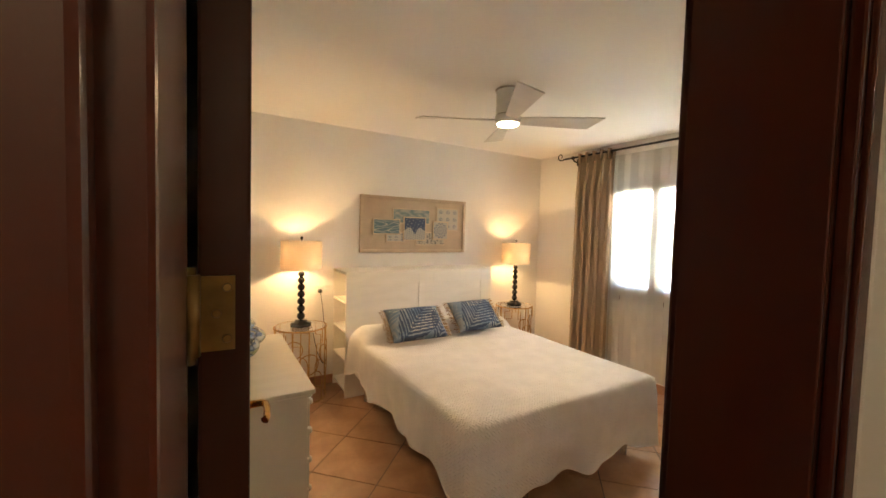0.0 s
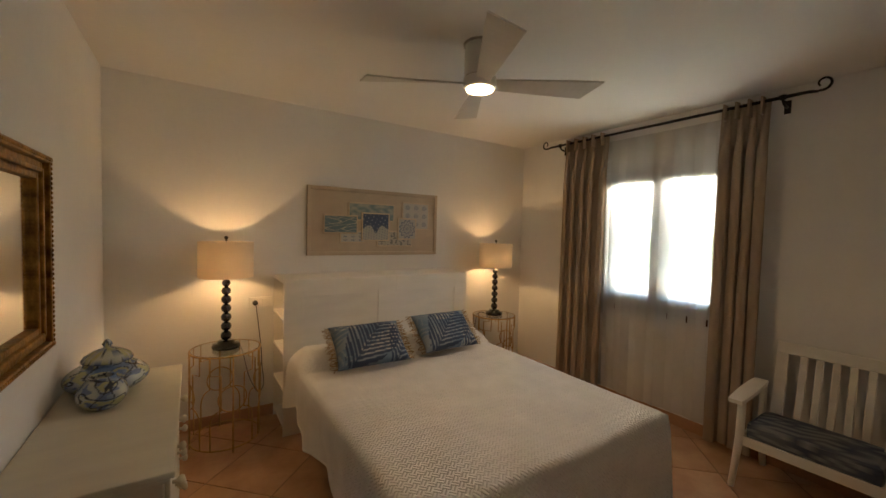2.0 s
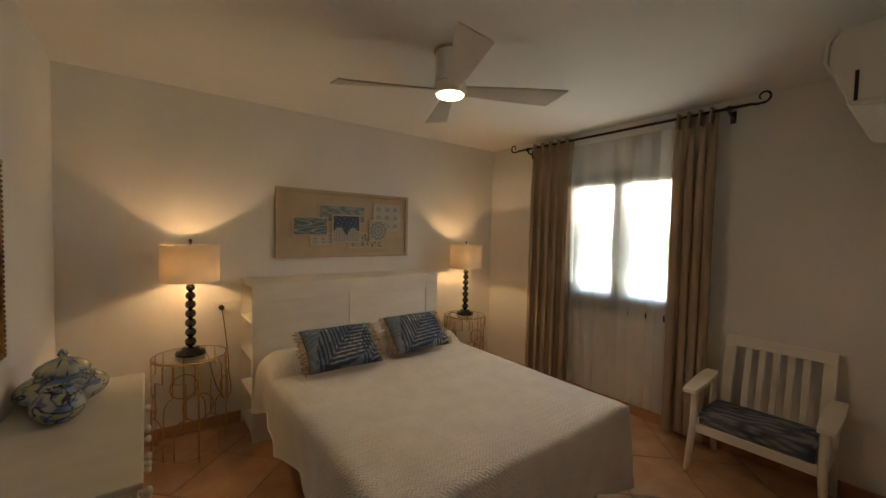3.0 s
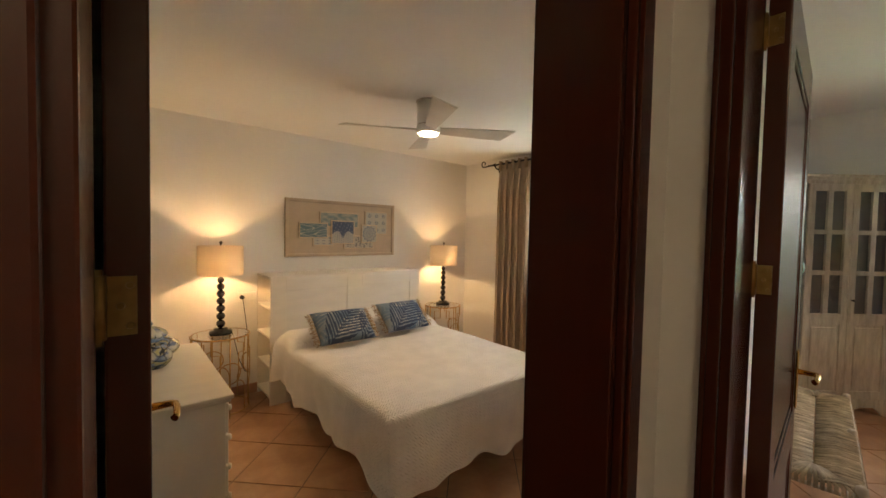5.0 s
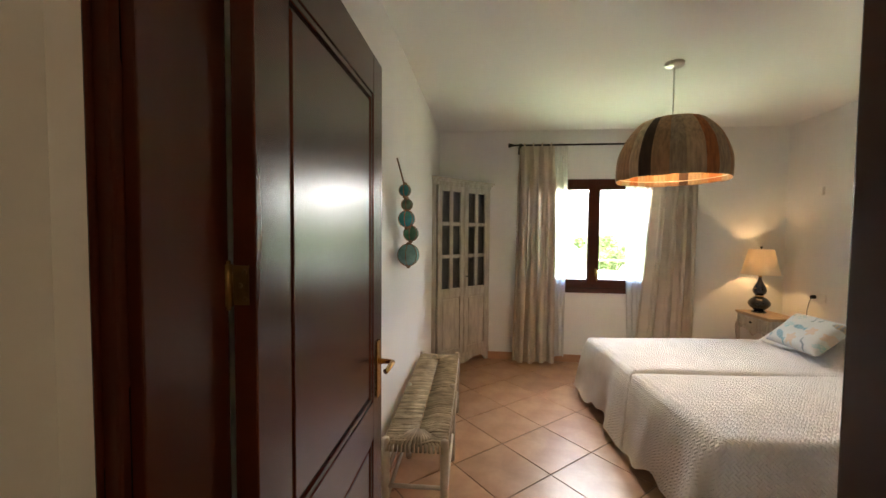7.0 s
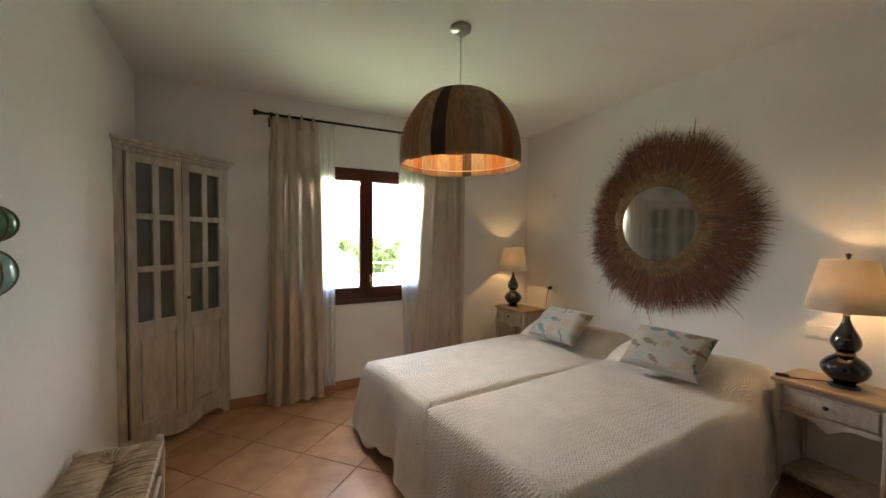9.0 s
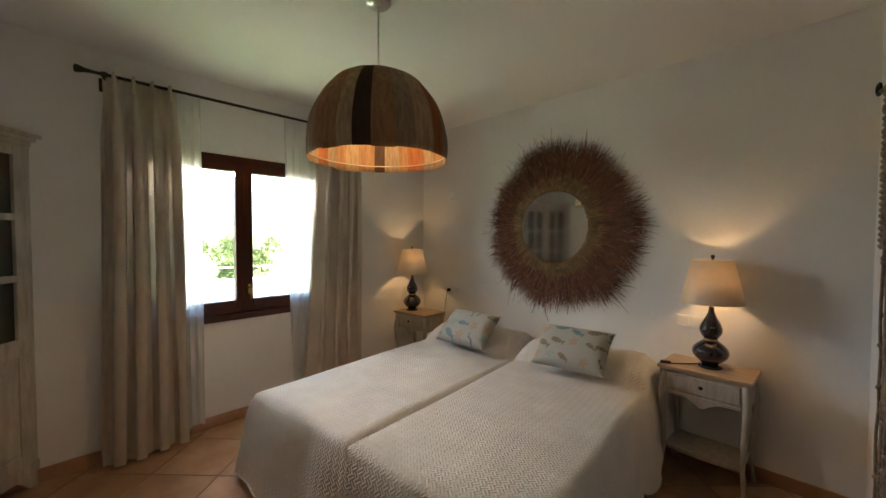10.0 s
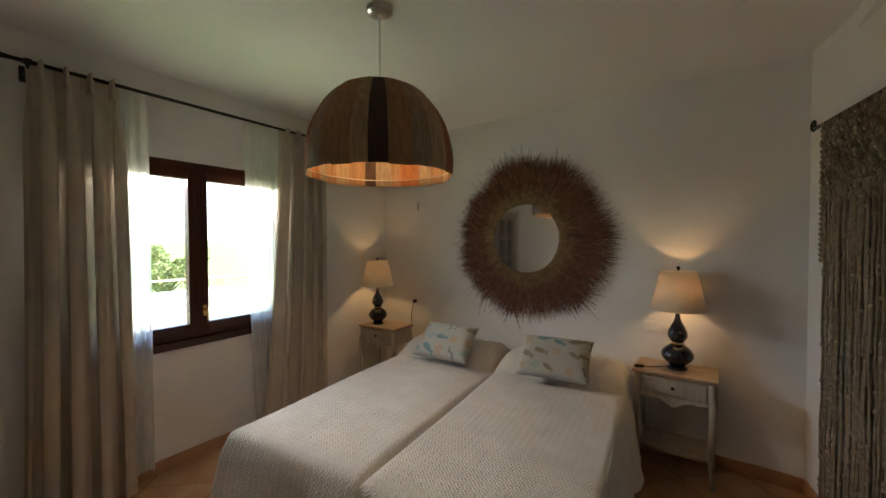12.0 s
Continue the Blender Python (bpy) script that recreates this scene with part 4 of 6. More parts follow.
def small_print(x, z, w, h, y, fn, label):
    p = part("tile_print", box(B(), x, x + w, -y - 0.012, -y, z, z + h, 0.002), PALE_WOOD, art, label)
    bm = B()
    n = 48
    vs = [[bm.verts.new((x + 0.012 + (w - 0.024) * i / n, -y - 0.0135, z + 0.012 + (h - 0.024) * j / n)) for i in range(n + 1)] for j in range(n + 1)]
    for j in range(n):
        for i in range(n):
            bm.faces.new((vs[j][i], vs[j][i + 1], vs[j + 1][i + 1], vs[j + 1][i]))
    me = mesh_of("print", bm, PAPER)
    colour_mesh(me, lambda co: fn((co.x - x - 0.012) / (w - 0.024), (co.z - z - 0.012) / (h - 0.024)))
    part("print", me, PAPER, p)


small_print(0.34, 0.30, 0.44, 0.16, 0.020, print_mist, "pale sea-green print")
small_print(0.27, 0.105, 0.23, 0.11, 0.020, print_lattice, "small patterned print")
small_print(0.61, 0.075, 0.36, 0.145, 0.020, print_floral, "beige floral print")
small_print(0.855, 0.235, 0.29, 0.255, 0.024, print_lattice, "white print with blue lattice")
small_print(0.125, 0.185, 0.30, 0.16, 0.034, print_swirl, "blue-green print with a pale scroll")
small_print(0.455, 0.125, 0.265, 0.25, 0.044, print_chevron, "navy print with a pale scalloped edge")
small_print(0.805, 0.14, 0.195, 0.20, 0.040, print_rosette, "print with a round rosette")

# ---- dresser with vases, and the mirror above ----
CREAM_WOOD = material("cream_painted_wood", (0.60, 0.57, 0.47), 0.40, vary=0.03, scale=4, fine=60, bump=0.02, stretch=(1, 4, 1))
DR = thing("dresser", pose(0.035, 1.80, 0), "cream painted chest of drawers with round knobs", "dresser")
DW, DD, DH = 1.08, 0.40, 0.74
part("body", box(B(), 0.0, DD, 0.02, DW - 0.02, 0.06, DH - 0.03, 0.004), CREAM_WOOD, DR)
bm = B()
box(bm, 0, DD + 0.03, 0, DW, DH - 0.022, DH, 0.006)
box(bm, 0, DD + 0.018, 0.010, DW - 0.010, DH - 0.038, DH - 0.022, 0.005)
part("top", bm, CREAM_WOOD, DR)
part("plinth", box(B(), 0.0, DD + 0.008, 0.012, DW - 0.012, 0.0, 0.06, 0.004), CREAM_WOOD, DR)
for col in range(2):
    for row in range(4):
        y0 = 0.05 + col * 0.495
        z0 = 0.085 + row * 0.152
        d = part("drawer", box(B(), DD + 0.001, DD + 0.016, y0, y0 + 0.485, z0, z0 + 0.143, 0.005), CREAM_WOOD, DR)
        for k in (0.12, 0.365):
            part("knob", lathe(B(), [(0.006, 0), (0.006, 0.012), (0.015, 0.02), (0.017, 0.028), (0.012, 0.036), (0.001, 0.038)], 16, Matrix.Translation((DD + 0.016, y0 + k, z0 + 0.072)) @ Matrix.Rotation(radians(90), 4, "Y")), CREAM_WOOD, d)


def vase_paint(co, seed):
    n1 = noise.noise(Vector((co.x * 16, co.y * 16, co.z * 22 + seed)))
    n2 = noise.noise(Vector((co.x * 11 + 5, co.y * 11, co.z * 14 + seed)))
    n3 = noise.noise(Vector((co.x * 34, co.y * 34 + seed, co.z * 40)))
    col = blend((0.44, 0.47, 0.44), (0.12, 0.20, 0.38), 0.30 + 1.7 * n2)
    if 0.10 < n1 < 0.36:
        col = blend(col, (0.40, 0.40, 0.17), 0.7)
    if n3 > 0.30:
        col = blend(col, (0.09, 0.14, 0.30), 0.8)
    if abs(n1) < 0.045 or abs(n2 - 0.2) < 0.02:
        col = (0.03, 0.04, 0.06)
    return col


def vase(name, m, body, lid, label, seed):
    ob = thing(name, m, label, "vase", "painted vases")
    me = mesh_of("body", lathe(B(), body, 96), GLAZED)
    bm = bmesh.new()
    bm.from_mesh(me)
    bmesh.ops.subdivide_edges(bm, edges=[e for e in bm.edges if abs(e.verts[0].co.z - e.verts[1].co.z) > 0.006], cuts=3)
    bm.to_mesh(me)
    bm.free()
    colour_mesh(me, lambda co: vase_paint(co, seed))
    part("body", me, GLAZED, ob)
    if lid:
        me = mesh_of("lid", lathe(B(), lid, 96), GLAZED)
        colour_mesh(me, lambda co: vase_paint(co, seed + 3))
        part("lid", me, GLAZED, ob)


def bowl(r, h, neck, n=18):
    pts = [(0.001, 0.0), (r * 0.5, 0.0)]
    for k in range(1, n):
        t = k / n
        pts.append((r * (0.52 + 0.48 * math.sin(math.pi * t) ** 0.8) if t < 0.5 else neck + (r - neck) * math.sin(math.pi * t) ** 0.8, h * t))
    return pts + [(neck, h), (neck * 0.95, h + 0.012), (neck * 0.8, h + 0.012), (neck * 0.75, h - 0.01), (0.001, h - 0.012)]


vase("lidded_vase", pose(0.192, 2.65, DH), bowl(0.150, 0.122, 0.085), [(0.001, 0.135), (0.09, 0.135), (0.092, 0.141), (0.080, 0.160), (0.052, 0.178), (0.026, 0.187), (0.014, 0.190), (0.013, 0.196), (0.019, 0.205), (0.014, 0.217), (0.005, 0.227), (0.001, 0.228)], "lidded ceramic jar painted blue and yellow on the dresser", 1.0)
vase("round_vase", pose(0.205, 2.44, DH), bowl(0.082, 0.118, 0.046), None, "small round ceramic vase painted blue and yellow", 9.0)

gm = thing("gilded_mirror", pose(X0 + 0.001, 1.735, 1.035), "rectangular mirror in a carved gilded frame", "mirror")
MW, MH, FD = 0.60, 0.675, 0.062
for a in ((0, 0.085, 0, MH), (MW - 0.085, MW, 0, MH), (0.085, MW - 0.085, 0, 0.085), (0.085, MW - 0.085, MH - 0.085, MH)):
    bm = B()
    box(bm, 0, FD * 0.6, a[0], a[1], a[2], a[3], 0.002)
    part("frame_bar", bm, GILT, gm)
for ins, w, d in ((0.0, 0.024, FD), (0.024, 0.022, FD * 0.72), (0.046, 0.016, FD * 0.86), (0.062, 0.023, FD * 0.7)):
    bm = B()
    for a in ((ins, ins + w, ins, MH - ins), (MW - ins - w, MW - ins, ins, MH - ins), (ins + w, MW - ins - w, ins, ins + w), (ins + w, MW - ins - w, MH - ins - w, MH - ins)):
        box(bm, FD * 0.5, d, *a, 0.005)
    part("moulding", bm, GILT, gm)
bm = B()
for k in range(40):
    for y, z in ((0.012, MH * (k + 0.5) / 40), (MW - 0.012, MH * (k + 0.5) / 40), (MW * (k + 0.5) / 40, 0.012), (MW * (k + 0.5) / 40, MH - 0.012)):
        box(bm, FD, FD + 0.004, y - 0.005, y + 0.005, z - 0.005, z + 0.005, 0.002)
tagged(part("carved_beading", bm, GILT, gm), kind="stuff")
part("glass", box(B(), 0.020, 0.026, 0.085, MW - 0.085, 0.085, MH - 0.085), MIRROR, gm, "clear mirror glass")

# ---- ceiling fan ----
FX, FY = 1.775, 2.045
fan = thing("ceiling_fan", pose(FX, FY, H1, 180), "white ceiling fan with four blades and a lit lamp", "ceiling fan")
part("canopy", lathe(B(), [(0.001, 0.0), (0.092, 0.0), (0.092, 0.006), (0.086, 0.008), (0.001, 0.008)], 40), GREY_WASH, fan, "grey mounting ring")
part("motor_housing", lathe(B(), [(0.001, 0.009), (0.082, 0.009), (0.084, 0.012), (0.084, 0.165), (0.082, 0.168), (0.001, 0.168)], 40), WHITE_PLASTIC, fan)
part("trim_ring", lathe(B(), [(0.001, 0.169), (0.081, 0.169), (0.081, 0.174), (0.001, 0.174)], 40), GREY_WASH, fan)
part("hub", lathe(B(), [(0.001, 0.175), (0.085, 0.175), (0.087, 0.18), (0.087, 0.218), (0.080, 0.229), (0.001, 0.229)], 40), WHITE_PLASTIC, fan)
for k in range(4):
    a = radians(20 + 90 * k)
    part("screw", lathe(B(), [(0.005, 0), (0.004, 0.002), (0.001, 0.0025)], 10, Matrix.Translation((0.084 * math.cos(a), 0.084 * math.sin(a), 0.03)) @ Matrix.Rotation(a, 4, "Z") @ Matrix.Rotation(radians(90), 4, "Y")), STEEL, fan)
FAN_GLOW = glow("lit_opal_diffuser", (1.0, 0.74, 0.44), 2.0)
BLADE = material("matt_grey_white_blade", (0.60, 0.57, 0.53), 0.6, vary=0.03, scale=8, fine=60, bump=0.01)
part("diffuser", lathe(B(), [(0.001, 0.2295), (0.072, 0.2295), (0.070, 0.236), (0.05, 0.242), (0.001, 0.244)], 40), FAN_GLOW, fan, "lit opal diffuser")
for deg in (-29, 61, 151, 241):
    bm = B()
    n = 14
    rows = []
    for i in range(n + 1):
        t = i / n
        r = 0.07 + 0.535 * t
        w = 0.036 + 0.046 * t
        tw = -radians(20 - 9 * t)
        row = []
        for s, th in ((-1, 0.004), (1, 0.004), (1, -0.004), (-1, -0.004)):
            y = s * w
            row.append(bm.verts.new((r + (0.03 * s if i == n else 0), y * math.cos(tw), 0.203 + y * math.sin(tw) + th)))
        rows.append(row)
    for a, b in zip(rows, rows[1:]):
        for k in range(4):
            bm.faces.new((a[k], a[(k + 1) % 4], b[(k + 1) % 4], b[k]))
    bm.faces.new(rows[0]), bm.faces.new(rows[-1][::-1])
    o = part("blade", bm, BLADE, fan)
    o.matrix_local = pose(0, 0, 0, 0, 0, -deg)
fan_data = bpy.data.lights.new("fan_light", "AREA")
fan_data.shape, fan_data.size, fan_data.energy, fan_data.color = "DISK", 0.14, FAN_W, (1.0, 0.62, 0.30)
fan_lamp = new("fan_light", fan_data)
fan_lamp.location = (FX, FY, H1 - 0.249)

# ---- white slatted armchair ----
ch = thing("armchair", pose(3.67, 1.02, 0, 0, 0, 90), "low white wooden armchair with a palm-print seat pad", "armchair")
CW, CD = 0.64, 0.42
for s in (-1, 1):
    x = s * (CW / 2 - 0.02)
    part("front_leg", tube(B(), [(x + s * 0.02, CD + 0.02, 0), (x, CD - 0.01, 0.29), (x, CD - 0.02, 0.52)], 0.021, 8, taper=(0.75, 1.05, 1)), WHITE_WOOD, ch)
    part("back_leg", tube(B(), [(x, 0.0, 0), (x, 0.07, 0.3), (x, 0.055, 0.55)], 0.02, 8), WHITE_WOOD, ch)
    bm = B()
    rows = []
    for i in range(9):
        t = i / 8
        y = CD + 0.05 - (CD - 0.02) * t
        wv = 0.036 + 0.008 * math.sin(t * 3)
        rows.append([bm.verts.new((x + s * 0.012 + wv * a, y, 0.525 + 0.05 * t + b)) for a, b in ((-1, 0.011), (1, 0.011), (1, -0.011), (-1, -0.011))])
    for a, b in zip(rows, rows[1:]):
        for k in range(4):
            bm.faces.new((a[k], a[(k + 1) % 4], b[(k + 1) % 4], b[k]))
    bm.faces.new(rows[0]), bm.faces.new(rows[-1][::-1])
    part("armrest", bm, WHITE_WOOD, ch)
part("seat_rail", box(B(), -CW / 2 + 0.02, CW / 2 - 0.02, CD - 0.03, CD, 0.26, 0.315, 0.004), WHITE_WOOD, ch)
for s in (-1, 1):
    part("seat_rail", box(B(), s * (CW / 2 - 0.02) - 0.012, s * (CW / 2 - 0.02) + 0.012, 0.08, CD - 0.035, 0.255, 0.31, 0.003), WHITE_WOOD, ch)
part("seat_board", box(B(), -CW / 2 + 0.035, CW / 2 - 0.035, 0.06, CD - 0.032, 0.285, 0.30), WHITE_WOOD, ch)
tilt = Matrix.Translation((-0.015, 0.075, 0.30)) @ Matrix.Rotation(radians(10), 4, "X")
part("back_rail", box(B(), -0.275, 0.275, -0.014, 0.014, 0.475, 0.545, 0.004, tilt), WHITE_WOOD, ch)
part("back_rail", box(B(), -0.275, 0.275, -0.014, 0.014, 0.0, 0.05, 0.004, tilt), WHITE_WOOD, ch)
for s in (-1, 1):
    part("back_post", box(B(), s * 0.245 - 0.03, s * 0.245 + 0.03, -0.016, 0.0145, 0.05, 0.475, 0.004, tilt), WHITE_WOOD, ch)
for k in range(5):
    x = (k - 2) * 0.072
    part("slat", box(B(), x - 0.017, x + 0.017, -0.009, 0.009, 0.05, 0.475, 0.003, tilt), WHITE_WOOD, ch)
bm = B()
box(bm, -0.275, 0.275, -0.165, 0.165, -0.05, 0.05, 0.03)
bmesh.ops.subdivide_edges(bm, edges=bm.edges[:], cuts=9, use_grid_fill=True)
me = mesh_of("seat_pad", bm, PRINT)
for v in me.vertices:
    v.co.z += 0.012 * math.cos(v.co.x * 5) * math.cos(v.co.y * 8) * (v.co.z > 0) + 0.003 * noise.noise(v.co * 25)
colour_mesh(me, lambda co: blend(NAVY, PALE, 0.62 if math.sin(95 * (co.x * 0.45 + co.y + co.z) + 7 * noise.noise(Vector((co.x * 7, co.y * 7, co.z * 6)))) > 0.45 else 0.12 + 0.3 * noise.noise(Vector((co.x * 9, co.y * 9, 1.0)))))
PIPING = material("navy_piping", (0.03, 0.045, 0.09), 0.85, vary=0.1, scale=20, fine=120, bump=0.03)
pad = tagged(new("seat_pad", me), "navy palm-print box cushion on the armchair seat", "cushion")
pad.matrix_world = pose(3.67, 1.02, 0, 0, 0, 90) @ pose(0, 0.245, 0.351)
for z in (-0.033, 0.036):
    part("piping", tube(B(), [(0.264, 0.154, z), (-0.264, 0.154, z), (-0.264, -0.154, z), (0.264, -0.154, z)], 0.006, 6, closed=True), PIPING, pad)

PALE_PRINT = material("sticker_paper", (0.62, 0.60, 0.55), 0.5, vary=0.02, bump=0.0)
# ---- air conditioner on the wall of the doorway, its end towards the door ----
ac = thing("air_conditioner", pose(2.41, Y0 + 0.001, 1.957), "white wall-mounted air conditioner seen from its end", "air conditioner")
prof = [(0.0, 0.0), (0.20, 0.0), (0.272, 0.015), (0.302, 0.11), (0.322, 0.17), (0.318, 0.245), (0.290, 0.282), (0.0, 0.29)]


def extrude_profile(pts, x0, x1, bevel, scale=1.0):
    bm = B()
    cy, cz = sum(p[0] for p in pts) / len(pts), sum(p[1] for p in pts) / len(pts)
    ends = [[bm.verts.new((x, cy + (y - cy) * scale, cz + (z - cz) * scale)) for y, z in pts] for x in (x0, x1)]
    for k in range(len(pts)):
        bm.faces.new((ends[0][k], ends[1][k], ends[1][(k + 1) % len(pts)], ends[0][(k + 1) % len(pts)]))
    bm.faces.new(ends[0]), bm.faces.new(ends[1][::-1])
    bmesh.ops.recalc_face_normals(bm, faces=bm.faces[:])
    bmesh.ops.bevel(bm, geom=bm.edges[:], offset=bevel, segments=3, affect="EDGES")
    return bm


part("casing", extrude_profile(prof, 0.0, 0.82, 0.009), WHITE_PLASTIC, ac)
part("front_panel", extrude_profile([(0.314, 0.125), (0.336, 0.175), (0.332, 0.250), (0.298, 0.290), (0.294, 0.284), (0.322, 0.245), (0.326, 0.175), (0.306, 0.125)], -0.004, 0.824, 0.003), WHITE_PLASTIC, ac)
part("end_cap", extrude_profile(prof, -0.006, -0.0005, 0.002, 0.86), WHITE_PLASTIC, ac)
part("air_slot", box(B(), -0.009, -0.0055, 0.243, 0.253, 0.022, 0.125, 0.001), CORD, ac, "dark slot in the end cap")
part("louvre", box(B(), 0.04, 0.78, 0.135, 0.20, -0.004, 0.002, 0.002, Matrix.Rotation(radians(6), 4, "X")), WHITE_PLASTIC, ac)
sticker = part("sticker", box(B(), -0.0075, -0.0065, 0.10, 0.165, 0.19, 0.255), PALE_PRINT, ac, "pale rating sticker with fine print")
for k in range(5):
    part("print_line", box(B(), -0.0082, -0.0076, 0.107, 0.157 - 0.006 * (k % 2), 0.198 + 0.010 * k, 0.201 + 0.010 * k), CORD, sticker)


# ---- sockets, cables and small wall fittings ----
def socket(m, gangs, label, plug=False):
    ob = thing("wall_socket", m, label, "socket")
    w = 0.082 * gangs
    part("plate", box(B(), -w / 2, w / 2, -0.009, 0, -0.041, 0.041, 0.004), WHITE_PLASTIC, ob)
    for g in range(gangs):
        x = -w / 2 + 0.041 + 0.082 * g
        part("rocker", box(B(), x - 0.028, x + 0.028, -0.012, -0.0092, -0.028, 0.028, 0.002), WHITE_PLASTIC, ob)
    if plug:
        part("plug", lathe(B(), [(0.019, 0.0), (0.018, 0.03), (0.01, 0.04), (0.001, 0.041)], 20, Matrix.Translation((-w / 2 + 0.041, -0.012, 0)) @ Matrix.Rotation(radians(90), 4, "X")), CORD, ob, "black plug")
    return ob


def cable(name, pts, mat, label, r=0.003):
    cu = bpy.data.curves.new(name, "CURVE")
    cu.dimensions, cu.bevel_depth, cu.bevel_resolution = "3D", r, 2
    sp = cu.splines.new("BEZIER")
    sp.bezier_points.add(len(pts) - 1)
    for b, p in zip(sp.bezier_points, pts):
        b.co = p
        b.handle_left_type = b.handle_right_type = "AUTO"
    cu.materials.append(mat)
    return tagged(new(name, cu), label, "cable")


socket(pose(0.955, Y1, 0.903), 2, "white double wall socket with a black plug", True)
cable("lamp_cable", [(0.915, 3.625, 0.895), (0.93, 3.60, 0.75), (0.955, 3.60, 0.45), (0.94, 3.55, 0.25), (0.88, 3.50, 0.33), (0.80, 3.46, 0.62), (0.78, 3.45, 0.655), (0.76, 3.43, 0.655)], CORD, "black lamp cable hanging from a wall socket")
socket(pose(2.86, Y1, 0.925), 2, "white wall socket beside the headboard", True)
cable("lamp_cable", [(2.82, 3.625, 0.92), (2.84, 3.60, 0.8), (2.88, 3.60, 0.55), (2.94, 3.55, 0.5), (2.99, 3.5, 0.66), (3.05, 3.43, 0.655)], CORD, "black lamp cable running to the side table")
hk = thing("coat_hook", pose(X0, 1.42, 1.92), "small metal hook on the white wall", "hook")
part("hook", tube(B(), [(0.0, 0, 0.03), (0.012, 0, 0.01), (0.03, 0, -0.005), (0.038, 0, 0.02)], 0.005, 8), STEEL, hk)


# ---- second bedroom: twin beds ----
BT2 = 0.555
beds = pose(3.672, -3.36, 0, 0, 0, 7.1)


def twin(x0, seed, label):
    m = beds @ Matrix.Translation((x0 + 0.46, 0.02, 0)) @ Matrix.Rotation(radians(180), 4, "Z") @ Matrix.Translation((0, -2.07, 0))
    ob = thing("single_bed", m, "single bed base and mattress under a white spread", "bed", "twin beds")
    part("mattress", box(B(), 0.02, 0.90, 0.04, 2.03, 0.32, BT2 - 0.045, 0.04), COTTON, ob)
    part("bed_base", box(B(), 0.03, 0.89, 0.05, 2.03, 0.22, 0.32, 0.01), COTTON, ob)
    for x in (0.1, 0.8):
        for y in (0.15, 1.8):
            part("leg", lathe(B(), [(0.018, 0), (0.024, 0.22)], 12, Matrix.Translation((x, y, 0))), PALE_WOOD, ob)
    sp = bedspread(m, (0.92, 2.05, BT2, 0.10, 0.07), seed=seed, pillow_h=0.14, wave=0.022, waves=12.0)
    return tagged(sp, label, "bedspread", "white bedspreads")


twin(0.463, 21, "white quilted bedspread on the bed near the window")
twin(-0.463 - 0.004, 26, "white quilted bedspread on the bed near the doorway curtain")
cushion("sea_cushion", pose(3.13, -2.84, 0.735, 48, 0, 8), 0.50, 0.34, 0.13, sea_print, "pale grey cushion printed with fish and coral", None, 5)
tagged(cushion("sea_cushion", pose(4.02, -2.75, 0.735, 48, 0, 4), 0.50, 0.34, 0.13, sea_print, "pale grey sea-print cushion on the bed by the window", None, 12), group="sea cushions")


